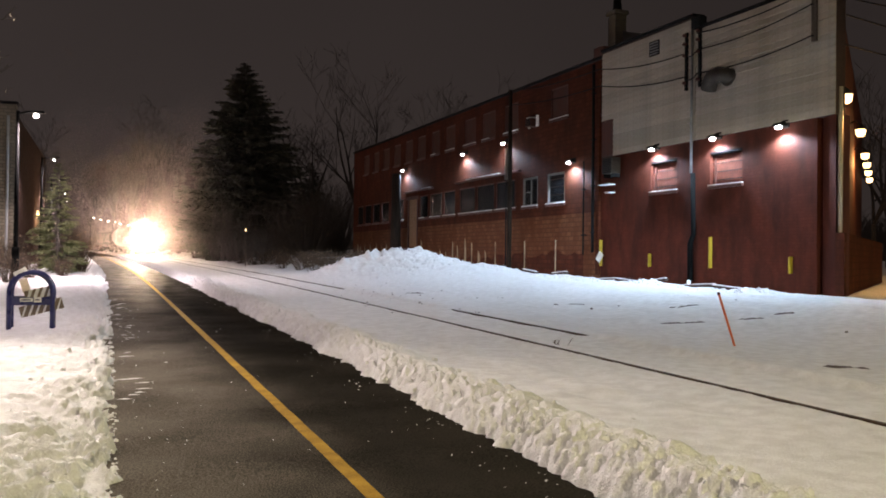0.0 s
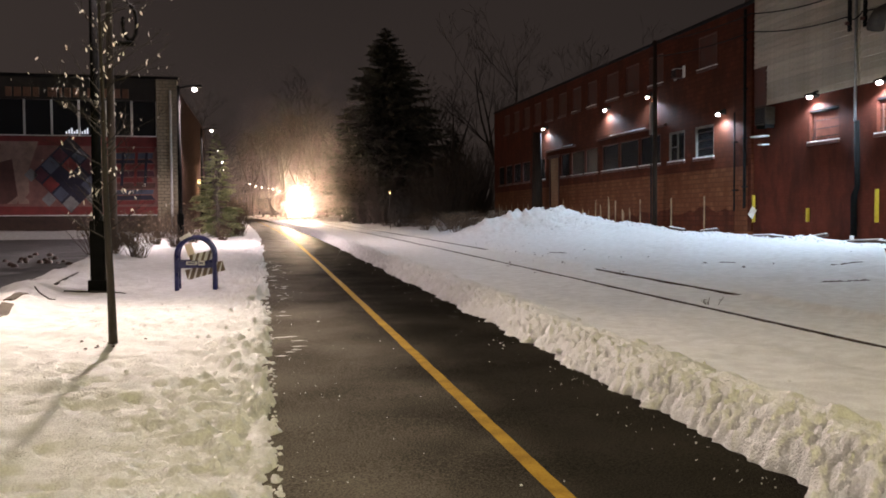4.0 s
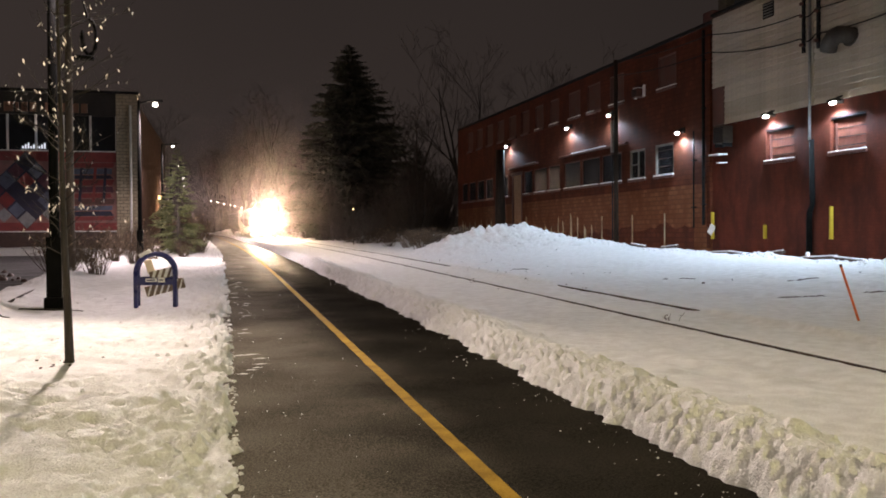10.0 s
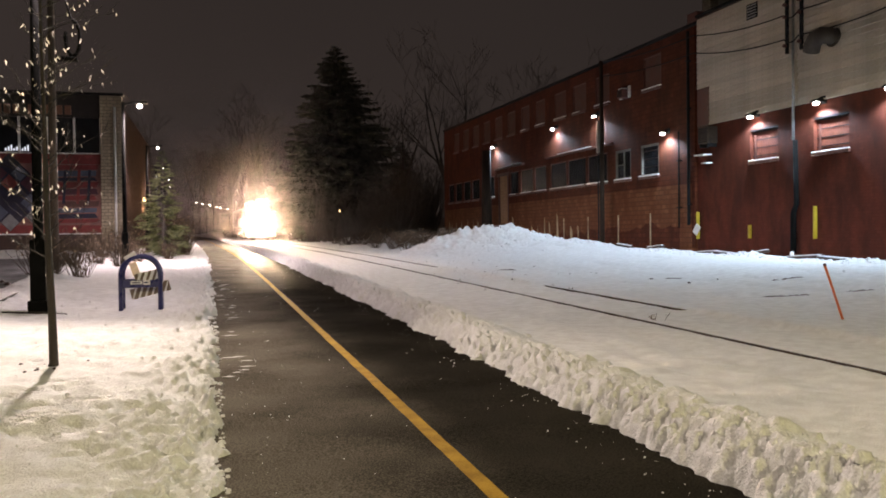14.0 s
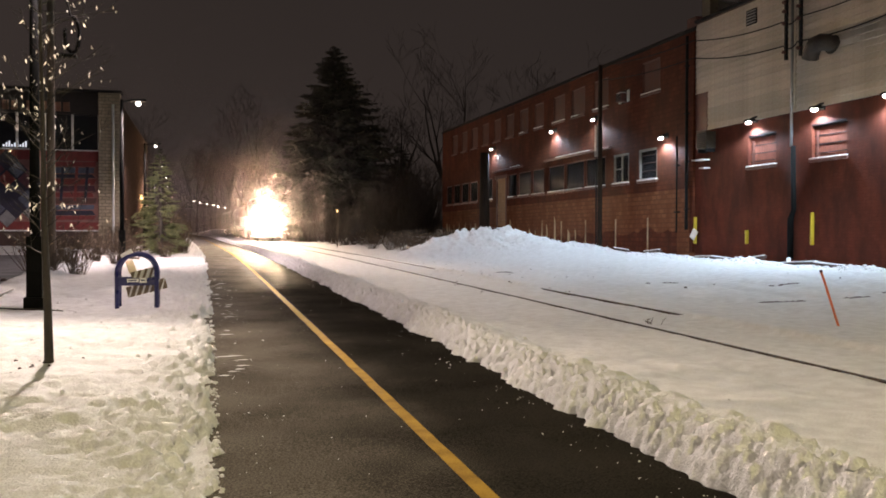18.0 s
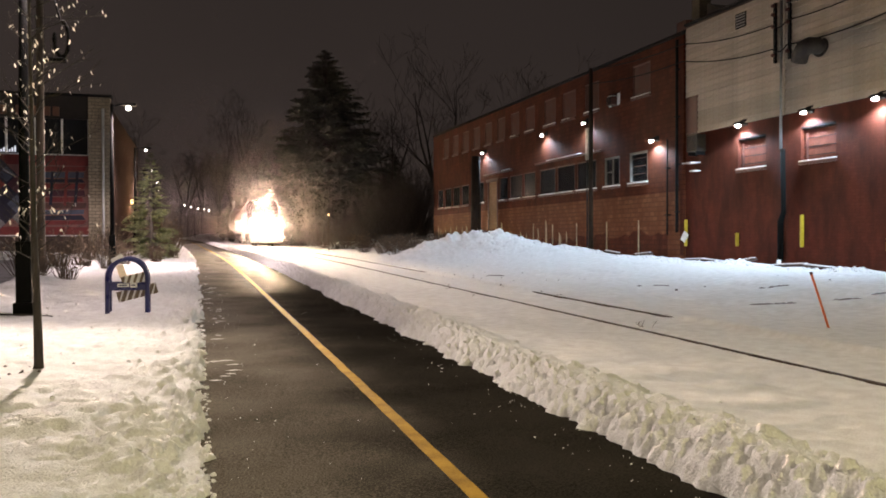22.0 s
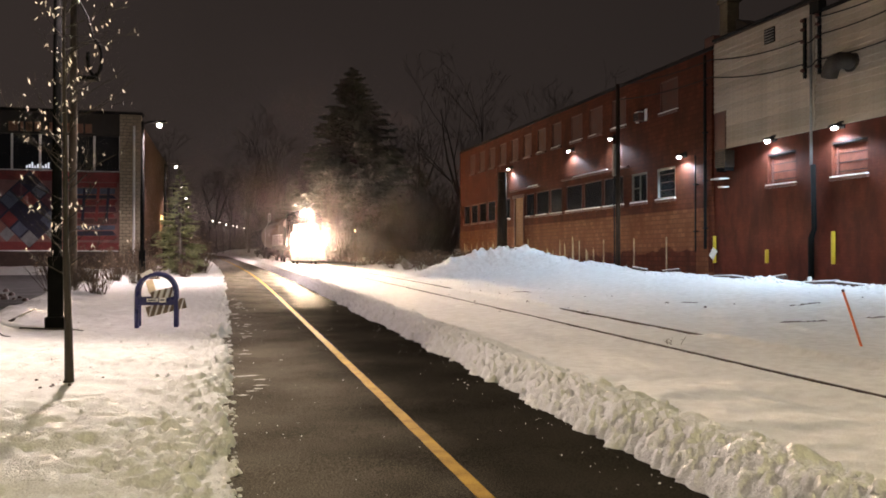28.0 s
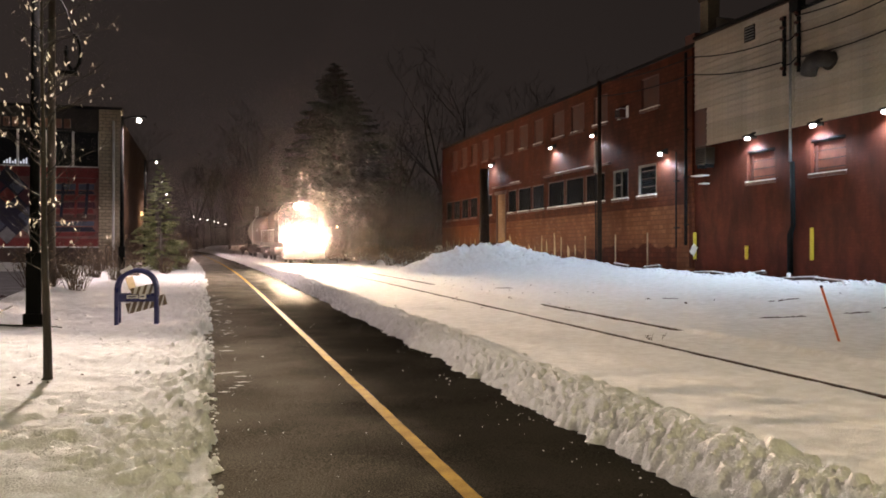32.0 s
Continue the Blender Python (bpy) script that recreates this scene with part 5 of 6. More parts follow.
for x, y, s in ((15.5, 70, 1.3), (17.0, 74, 1.5), (18.5, 78, 1.6), (20.5, 82, 1.8), (14.2, 78, 1.2), (16.5, 84, 1.6), (19.0, 90, 1.7), (22.5, 88, 1.8), (24.0, 94, 1.9), (12.5, 92, 1.3)):
    copy_thing(rnd.choice(brush), Matrix.Translation((x, y, ground_z(x, y) - 0.1)) @ Matrix.Rotation(rnd.uniform(0, 6.28), 4, "Z") @ Matrix.Scale(s, 4))
for k in range(46):
    y = rnd.uniform(68, 150)
    side = rnd.random() < 0.68
    x = float(bend(y)) + (rnd.uniform(10.2, 13 + (y - 60) * 0.28) if side else rnd.uniform(-13, -3.6))
    if not side and y < 84:
        x -= 1.0
    copy_thing(rnd.choice(brush), Matrix.Translation((x, y, ground_z(x, y) - 0.1)) @ Matrix.Rotation(rnd.uniform(0, 6.28), 4, "Z") @ Matrix.Scale(rnd.uniform(0.6, 1.5), 4))
weeds = shrub(11.2, 52.0, 1.0, 1.1, 60, 61, DRY_GRASS, "clump of dry brown weeds beside the track", 40, "weed_clump")
tagged(weeds, group="weeds beside the track")
for k in range(40):
    y = rnd.uniform(47, 74)
    x = float(bend(y)) + rnd.uniform(10.6, 16.0)
    copy_thing(weeds, Matrix.Translation((x, y, ground_z(x, y) - 0.04)) @ Matrix.Rotation(rnd.uniform(0, 6.28), 4, "Z") @ Matrix.Scale(rnd.uniform(0.5, 1.2), 4))
hedge = shrub(-3.9, 28.0, 1.15, 0.9, 60, 71, DRY_GRASS, "leafless brown shrub with a few pale leaves in the snow", 35)
tagged(hedge, group="shrubs by the trail")
for x, y, s in ((-4.6, 27.2, 0.9), (-5.3, 29.5, 1.1), (-4.9, 33, 1.2), (-3.2, 40, 1.0), (-2.0, 43.5, 0.9), (-3.8, 43, 1.0), (-1.4, 48.5, 1.2), (-1.6, 52, 1.6), (-2.6, 51, 1.8), (-2.0, 56, 1.8), (-2.3, 60, 2.0), (-3.2, 58, 2.0),
                (-2.6, 65, 2.1), (-3.0, 70, 2.2), (-3.4, 76, 2.3), (-4.6, 38, 1.3), (-5.2, 45, 1.4), (-4.4, 49, 1.7), (-5.0, 53, 1.5), (-3.4, 34.5, 0.8)):
    copy_thing(hedge, Matrix.Translation((x, y, ground_z(x, y) - 0.05)) @ Matrix.Rotation(rnd.uniform(0, 6.28), 4, "Z") @ Matrix.Scale(s * rnd.uniform(0.9, 1.1), 4))


# ---- things by the trail ----
TAN_STRIPE = surface("faded_brown_stripe", (0.12, 0.085, 0.06), (0.20, 0.15, 0.11), 0.7, 8.0, 60.0, 0.1)


def bike_rack(x, y, turn):
    t = empty("hoop_stand", pose(x, y, ground_z(x, y) - 0.12, 0, 0, turn), "blue double hoop stand with notice plate in snow", "hoop stand")
    w, h = 0.345, 1.1
    for k, yy in enumerate((-0.26, 0.26)):
        pts = [(-w, yy, 0), (-w, yy, h - w)] + [(-w * math.cos(a), yy, h - w + w * math.sin(a)) for a in [math.pi * q / 12 for q in range(1, 12)]] + [(w, yy, h - w), (w, yy, 0)]
        part("hoop", tube(pts, 0.042, 10), BLUE_PAINT, t, smooth=True)
    part("cross_plate", box(-w + 0.03, w - 0.03, -0.28, -0.24, 0.52, 0.66, None, 0.008), BLUE_PAINT, t)
    part("cross_plate", box(-w + 0.03, w - 0.03, 0.24, 0.28, 0.52, 0.66, None, 0.008), BLUE_PAINT, t)
    for a0, a1, z0, z1 in ((-0.17, 0.03, 0.585, 0.645), (0.05, 0.17, 0.57, 0.66)):
        n = part("notice", box(a0, a1, -0.295, -0.283, z0, z1), WHITE_PAINT, t, "small pale notice with faded bars of writing")
        part("writing_bar", box(a0 + 0.02, a1 - 0.03, -0.299, -0.296, (z0 + z1) / 2 - 0.012, (z0 + z1) / 2 + 0.012), BLUE_PAINT, n)
    for w2, h2, x, z, n in ((0.36, 0.10, 0.16, 0.46, 6), (0.24, 0.09, 0.12, 0.72, 4)):
        a = part("striped_board", box(-w2, w2, -0.012, 0.012, -h2, h2, None, 0.005), TAN_STRIPE, t, "brown barrier board with white slanting stripes")
        a.matrix_basis = pose(x, 0.03, z, 6, -14, 0)
        for k in range(n):
            c = -w2 + (k + 0.55) * 2 * w2 / n
            q = (0.34 if w2 > 0.3 else 0.55) * w2 / n
            part("stripe", prism([(max(-w2, c - q - h2 * 0.6), -h2), (min(w2, c + q - h2 * 0.6), -h2), (min(w2, c + q + h2 * 0.6), h2), (min(w2, c - q + h2 * 0.6), h2)], -0.016, -0.0125, "y"), WHITE_PAINT, a)
    lampbox = part("barrier_lamp", box(-0.07, 0.07, -0.03, 0.03, -0.13, 0.13, None, 0.025), DRY_LEAF, t, "pale tan barrier lamp behind the hoop")
    lampbox.matrix_basis = pose(-0.12, 0.05, 0.86, 0, -16, 0)
    part("top_flag", box(-0.11, 0.11, -0.03, 0.03, -0.05, 0.05, None, 0.01), WHITE_PAINT, t, "small white tag fixed on the hoop").matrix_basis = pose(-0.17, -0.26, 1.10, 0, -30, 0)
    return t


bike_rack(-1.26, 16.75, 1)


def stake(x, y):
    z = ground_z(x, y)
    t = empty("marker_stake", Matrix.Translation((x, y, z - 0.1)), "leaning orange marker stake in the snow", "marker stake")
    part("rod", tube([(0, 0, 0), (-0.28, 0.10, 0.94)], 0.019, 8), ORANGE, t, smooth=True)
    part("cap", tube([(-0.28, 0.10, 0.94), (-0.29, 0.104, 0.98)], 0.023, 8), BROWN_METAL, t)


stake(9.6, 11.05)


def garland():
    """The curled dark bracket that hangs on the near lamp post."""
    u, y = LAMPS[0]
    t = empty("hanging_bracket", pose(u, y, 0), "curved dark iron bracket with a hanging wreath on the lamp post", "bracket")
    part("arm", tube([(0.07, 0, 6.5), (0.3, 0, 6.35), (0.5, 0, 5.95), (0.6, 0, 5.55)], 0.018, 6), POLE_BLACK, t)
    pts = [(0.62 + 0.12 * math.sin(a), 0, 5.22 + 0.32 * math.cos(a)) for a in [2 * math.pi * k / 20 for k in range(17)]]
    part("wreath", tube(pts, [0.028 + 0.012 * (k % 2) for k in range(17)], 6), POLE_BLACK, t)
    part("tray", box(0.35, 0.70, -0.1, 0.1, 4.80, 4.87, None, 0.02), POLE_BLACK, t)


garland()


def yard_light(x, y, z):
    t = empty("yard_light", Matrix.Translation((x, y, 0)), "small yard light on a pole, placed and sized to fit the view", "lamp")
    part("pole", tube([(0, 0, 0.6), (0, 0, z)], 0.03, 6), WOOD_POLE, t)
    part("globe", box(-0.035, 0.035, -0.035, 0.035, z, z + 0.16, None, 0.015), LED_WARM, t, "small glowing lamp")


# distant light brought near and shrunk so the camera sees it past the brush
yard_light(9.4, 63.0, 3.45)
lp = utility_pole(-4.75, 29.0, 11.5, 0.13, "weathered brown wooden utility pole by the parking lot")
part("cross_arm", box(-1.1, 1.1, -0.06, 0.06, 10.6, 10.75), WOOD_POLE, lp)


# ---- kerb and sticks that show through the snow by the lot ----
def kerb_piece(a, b, wide):
    t = empty("kerb", label="short length of bare concrete kerb showing through the snow", category="kerb", group="bare kerb stones")
    n = 6
    for k in range(n):
        p, q = Vector(a).lerp(Vector(b), k / n), Vector(a).lerp(Vector(b), (k + 0.97) / n)
        d = (q - p).normalized()
        side = Vector((-d.y, d.x, 0)) * wide * 0.5
        bm = bmesh.new()
        lo = [Vector((v.x, v.y, ground_z(v.x, v.y) - 0.06)) for v in (p - side, p + side, q + side, q - side)]
        top = 0.075
        vs = [bm.verts.new(v) for v in lo] + [bm.verts.new((v.x, v.y, v.z + top)) for v in lo]
        for f in ((0, 1, 2, 3), (7, 6, 5, 4), (0, 4, 5, 1), (1, 5, 6, 2), (2, 6, 7, 3), (3, 7, 4, 0)):
            bm.faces.new([vs[i] for i in f])
        bmesh.ops.recalc_face_normals(bm, faces=bm.faces[:])
        part("kerb_stone", bm, KERB, t)


KERB = surface("dirty_concrete_kerb", (0.09, 0.07, 0.055), (0.17, 0.14, 0.115), 0.85, 3.0, 40.0, 0.4)
kerb_piece((-3.40, 9.9, 0), (-3.64, 13.25, 0), 0.16)
kerb_piece((-3.80, 13.8, 0), (-3.72, 14.6, 0), 0.12)


def fallen_stick(points, r):
    pts = [(x, y, ground_z(x, y) + 0.6 * r + lift) for x, y, lift in points]
    t = empty("fallen_stick", label="dark fallen stick lying on the snow", category="stick", group="sticks on the snow")
    part("stick", tube(pts, [r] + [r * 0.8] * (len(pts) - 2) + [r * 0.4], 7), BARK, t, smooth=True)


fallen_stick([(-3.88, 17.1, 0.0), (-3.9, 18.2, 0.01), (-3.9, 19.3, 0.02)], 0.028)
fallen_stick([(-3.55, 16.35, 0.0), (-3.1, 16.15, 0.02), (-2.75, 16.1, 0.0), (-2.45, 16.05, 0.0)], 0.02)
fallen_stick([(-4.05, 16.2, 0.0), (-3.75, 15.4, 0.04), (-3.5, 15.0, 0.02), (-3.32, 14.67, 0.0)], 0.014)


# ---- cables along the sided building ----
def cable(points, r=0.022, sag=0.15, label="thin black cable slung along the building"):
    pts = []
    for a, b in zip(points, points[1:]):
        a, b = Vector(a), Vector(b)
        for k in range(9):
            f = k / 8
            pts.append(a.lerp(b, f) - Vector((0, 0, sag * 4 * f * (1 - f))))
    ob = part("power_cable", tube(pts, r, 6), DARK_METAL)
    tagged(ob, label, "cable", "cables along the building")


for z0, z1, z2 in ((8.62, 7.95, 8.05), (9.3, 8.75, 8.95)):
    cable([on_wall(36.4, 0.5, z0 + 0.4), on_wall(29.2, 0.2, z0), on_wall(23.95, 0.2, z1), on_wall(23.25, 0.2, z1), on_wall(18.32, 0.2, z2), on_wall(17.4, 0.2, z2) + Vector((22, 6, 0.6))])
cable([on_wall(23.2, 0.25, 9.3), on_wall(18.32, 0.25, 9.35), on_wall(17.4, 0.2, 9.4) + Vector((22, 4, 1.0))])


# ---- crumbs of snow on the trail, clods by the banks ----
def scatter(name, spots, material, label, category, seed):
    rnd = random.Random(seed)
    verts, faces = [], []
    for x, y, z, r in spots:
        n0 = len(verts)
        a0 = rnd.uniform(0, 6.28)
        ring = []
        for k in range(6):
            rr = r * rnd.uniform(0.7, 1.25)
            ring.append((x + rr * math.cos(a0 + k * 1.047), y + rr * math.sin(a0 + k * 1.047), z - 0.01))
        up = [(x + (q[0] - x) * 0.62, y + (q[1] - y) * 0.62, z + r * rnd.uniform(0.45, 0.8)) for q in ring]
        verts += ring + up + [(x, y, z + r * 0.85)]
        for k in range(6):
            j = (k + 1) % 6
            faces += [(n0 + k, n0 + j, n0 + 6 + j, n0 + 6 + k), (n0 + 6 + k, n0 + 6 + j, n0 + 12)]
    ob = sheet(name, verts, faces, material, True)
    tagged(ob, label, category, kind="stuff")


def build_crumbs():
    rnd = random.Random(77)
    spots = []
    for k in range(420):
        y = 3.5 + 30 * rnd.random() ** 1.6
        side = rnd.random()
        if side < 0.45:
            u = 3.0 - abs(rnd.gauss(0, 0.28))
        elif side < 0.8:
            u = 0.15 + abs(rnd.gauss(0, 0.3))
        else:
            u = rnd.uniform(0.2, 2.9)
        spots.append((u + float(bend(y)), y, float(grade(y)), rnd.uniform(0.002, 0.007) * (1.8 if rnd.random() < 0.1 else 1)))
    scatter("snow_crumbs", spots, SNOW_CLEAN, "small crumbs of snow scattered on the asphalt", "snow", 1)
    spots = []
    for n, side in ((900, 0), (480, 1)):
        f = np.array([[rnd.random(), rnd.gauss(0, 1), rnd.random(), rnd.random()] for k in range(n)])
        y = 3.3 + (24 if side else 22) * f[:, 0] ** 1.7
        u = 3.06 + np.abs(0.34 + 0.34 * f[:, 1]) if side else 0.12 - np.abs(f[:, 1]) * 0.17 - 0.03
        r = (0.012 + 0.032 * f[:, 2] ** 2.0) * np.where(f[:, 3] < 0.05, 1.8, 1.0) * (0.8 + 0.02 * y)
        z = grade(y) + np.maximum(height(u, y), 0.0) - 0.15 * r
        spots += list(zip((u + bend(y)).tolist(), y.tolist(), z.tolist(), r.tolist()))
    f = np.array([[rnd.random(), rnd.random(), rnd.random()] for k in range(110)])
    y, u = 4 + 16 * f[:, 0], -3.2 + 3.0 * f[:, 1]
    spots += list(zip((u + bend(y)).tolist(), y.tolist(), (grade(y) + height(u, y)).tolist(), (0.012 + 0.03 * f[:, 2] ** 3).tolist()))
    chunks = []
    for k in range(1000):
        f = rnd.random()
        if f < 0.3:
            u, y = rnd.gauss(14.3, 1.9), rnd.gauss(41.3, 2.2)
        else:
            u, y = rnd.gauss(17.5, 0.4), rnd.uniform(19, 44)
        if u < 18.2:
            x = u + float(bend(y))
            chunks.append((x, y, ground_z(x, y) - 0.01, (0.035 + 0.13 * rnd.random() ** 2.5) * (1.0 if f < 0.3 else 0.62)))
    scatter("snow_chunks", chunks, SNOW, "broken lumps of ploughed snow on the heap and ridge", "snow", 6)
    scatter("snow_clods", spots, SNOW, "broken clods of ploughed snow along the trail", "snow", 2)
    spots = []
    for k in range(6):
        y = rnd.uniform(9, 30)
        x = rnd.uniform(8.6, 17)
        spots.append((x, y, ground_z(x, y), rnd.uniform(0.015, 0.05)))
    for k in range(40):
        x, y = rnd.gauss(-7.5, 1.2), rnd.gauss(29, 1.5)
        spots.append((x, y, float(grade(y)) - 0.05, rnd.uniform(0.04, 0.14)))
    for k in range(11):
        a, d = rnd.uniform(0, 6.28), rnd.uniform(0.08, 0.5) ** 1.0
        x, y = -1.75 + math.cos(a) * d, 10.05 + math.sin(a) * d * 1.3
        spots.append((x, y, ground_z(x, y) - 0.004, rnd.uniform(0.008, 0.028)))
    for k in range(190):
        y = 18 + 34 * rnd.random()
        u = rnd.gauss(6.45, 0.22) if rnd.random() < 0.4 else (rnd.gauss(7.95, 0.3) if rnd.random() < 0.6 else rnd.uniform(8.4, 11.5))
        x = u + float(bend(y))
        spots.append((x, y, ground_z(x, y) - 0.006, rnd.uniform(0.01, 0.035)))
    scatter("dirt_clods", spots, BOARD_BROWN, "dark frozen clods left on the snow and in the lot", "dirt", 3)


build_crumbs()


def bare_patch(x, y, long, wide, turn, seed):
    """Dark matted grass and dirt that shows through the thin snow of the field."""
    rnd = random.Random(seed)
    t = empty("dirt_patch", label="dark ragged patch of dirt and grass in the snow", category="dirt", group="dirt patches in the field")
    verts, faces = [], []
    ca, sa = math.cos(radians(turn)), math.sin(radians(turn))
    for k in range(16):
        cx, cy = rnd.gauss(0, long * 0.28), rnd.gauss(0, wide * 0.28)
        r, n0 = rnd.uniform(0.02, 0.06), len(verts)
        for j in range(7):
            q = 2 * math.pi * j / 7
            px, py = cx + r * 2.2 * rnd.uniform(0.5, 1.2) * math.cos(q), cy + r * rnd.uniform(0.5, 1.2) * math.sin(q)
            wx, wy = x + px * ca - py * sa, y + px * sa + py * ca
            verts.append((wx, wy, ground_z(wx, wy) + 0.001))
        wx, wy = x + cx * ca - cy * sa, y + cx * sa + cy * ca
        verts.append((wx, wy, ground_z(wx, wy) + 0.012 + 0.25 * r))
        faces += [(n0 + j, n0 + (j + 1) % 7, n0 + 7) for j in range(7)]
    ob = sheet("matted_dirt", verts, faces, BOARD_BROWN, True, t)
    tagged(ob, kind="stuff")


for k, (x, y, long, wide, turn) in enumerate(((12.7, 14.2, 0.5, 0.14, -18), (11.3, 14.6, 0.9, 0.1, -16), (13.9, 14.4, 0.4, 0.1, -20), (9.1, 8.6, 0.35, 0.12, -40),
                                              (13.5, 17.4, 0.5, 0.08, -20), (11.8, 20.0, 0.5, 0.1, -25), (9.6, 26.5, 0.9, 0.2, -15))):
    bare_patch(x, y, long, wide, turn, 100 + k)


def snow_film():
    """Thin drifts blown in streaks over the left half of the trail."""
    rnd = random.Random(5)
    verts, faces = [], []
    for k in range(34):
        y = 9 + 18 * rnd.random()
        u = 0.14 + abs(rnd.gauss(0, 0.22))
        a, b = rnd.uniform(0.02, 0.11), rnd.uniform(0.008, 0.02) * (1 + y / 14)
        n0, z = len(verts), float(grade(y)) + 0.003
        for j in range(10):
            q = 2 * math.pi * j / 10
            w = rnd.uniform(0.6, 1.3)
            verts.append((u + float(bend(y)) + a * w * math.cos(q), y + b * w * math.sin(q), z))
        verts.append((u + float(bend(y)), y, z + 0.008))
        faces += [(n0 + j, n0 + (j + 1) % 10, n0 + 10) for j in range(10)]
    tagged(sheet("snow_film", verts, faces, SNOW_DIRTY), "thin streaks of blown snow on the asphalt", "snow", kind="stuff")


snow_film()


def plank(s, out, length, turn, tilt):
    p = on_wall(s, out, 0)
    t = part("plank", box(-length / 2, length / 2, -0.07, 0.07, -0.06, 0.03, None, 0.006), BOARD_BROWN)
    part("snow_cap", box(-length * 0.42, length * 0.46, -0.06, 0.06, 0.031, 0.065, None, 0.015), SNOW_CLEAN, t)
    t.matrix_basis = pose(p.x, p.y, ground_z(p.x, p.y) + 0.07, 0, tilt, turn)
    tagged(t, "dark board half buried in snow at the wall", "plank", "boards along the wall")


for s, out, ln, turn, tilt in ((27.6, 0.7, 1.6, 84, 2), (26.2, 0.9, 1.2, 97, -4), (22.3, 0.8, 1.8, 88, 3), (20.9, 0.9, 1.4, 92, -3), (31.0, 0.9, 1.5, 86, 4), (33.4, 1.0, 1.2, 95, -5), (24.6, 0.6, 0.9, 80, 6)):
    plank(s, out, ln, turn, tilt)


# ---- the train ----
def wheelset(parent, y, r=0.5):
    w = part("wheelset", tube([(-0.78, 0, 0), (0.78, 0, 0)], 0.08, 8), LOCO_DARK, parent)
    w.location = (0, y, r)
    for s in (-1, 1):
        bm = tube([(s * 0.68, 0, 0), (s * 0.71, 0, 0)], r + 0.03, 24)
        tube([(s * 0.71, 0, 0), (s * 0.82, 0, 0)], r, 24, bm)
        part("wheel", bm, LOCO_DARK, w)
        part("hub", box(s * 0.84 - 0.03, s * 0.84 + 0.03, -0.3, 0.3, -0.05, 0.05), STEEL_RAIL, w)
    return w


def truck(parent, y, axle=1.37):
    bm = bmesh.new()
    for s in (-1, 1):
        prism([(-axle - 0.55, 0.55), (-axle - 0.3, 0.85), (axle + 0.3, 0.85), (axle + 0.55, 0.55), (axle + 0.2, 0.45), (0.6, 0.38), (-0.6, 0.38), (-axle - 0.2, 0.45)], s * 0.98 - 0.08, s * 0.98 + 0.08, "x", bm)
    bmesh.ops.translate(bm, vec=(0, y, 0), verts=bm.verts[:])
    box(-0.9, 0.9, y - 0.3, y + 0.3, 0.5, 0.9, bm)
    t = part("truck", bm, LOCO_DARK, parent)
    for s in (-1, 1):
        for a in (-0.5, 0.0, 0.5):
            part("spring", tube([(s * 1.08, y + a, 0.45), (s * 1.08, y + a, 0.75)], 0.07, 8), STEEL_RAIL, t)
    return [wheelset(parent, y - axle), wheelset(parent, y + axle)]


def rail_bar(parent, points, r=0.022, material=None):
    return part("handrail", tube(points, r, 6), material or WHITE_PAINT, parent)


def lens_at(name, x, y, z, r, material, parent, deep=0.85, yaw=-3.5):
    """A round lens that faces forwards, sunk in a deep dark tube added to narrow its beam."""
    ring = tube([(x, y - deep, z), (x, y + 0.12, z)], r + 0.02, 16, None, False)
    tube([(x, y + 0.12, z), (x, y + 0.14, z)], r + 0.035, 16, ring)
    glow = tube([(x, y - 0.02, z), (x, y - 0.05, z), (x, y - 0.07, z)], [r, r * 0.8, r * 0.25], 16)
    for bm in (ring, glow):
        bmesh.ops.rotate(bm, cent=(x, y, z), matrix=Euler((radians(1.5), 0, radians(yaw))).to_matrix(), verts=bm.verts[:])
    h = part(name, ring, LOCO_DARK, parent)
    part("lens", glow, material, h, "dazzling warm white lens", smooth=True)
    return h


def fill_slot_lamp(x, y, z, parent):
    """An added fill lamp: a low hooded slot that throws light sideways on the field and wall foot."""
    w, h, d = 0.26, 0.032, 0.45
    hood = box(x - w - 0.02, x - w, y - d, y + 0.05, z - h - 0.02, z + h + 0.02)
    box(x + w, x + w + 0.02, y - d, y + 0.05, z - h - 0.02, z + h + 0.02, hood)
    box(x - w, x + w, y - d, y + 0.05, z + h, z + h + 0.02, hood)
    box(x - w, x + w, y - d, y + 0.05, z - h - 0.02, z - h, hood)
    box(x - w, x + w, y + 0.02, y + 0.05, z - h, z + h, hood)
    o = part("ground_light", hood, LOCO_DARK, parent)
    part("lens", box(x - w + 0.005, x + w - 0.005, y - 0.02, y + 0.015, z - h + 0.003, z + h - 0.003), GROUND_FILL, o, "dazzling warm white lens")
    return o


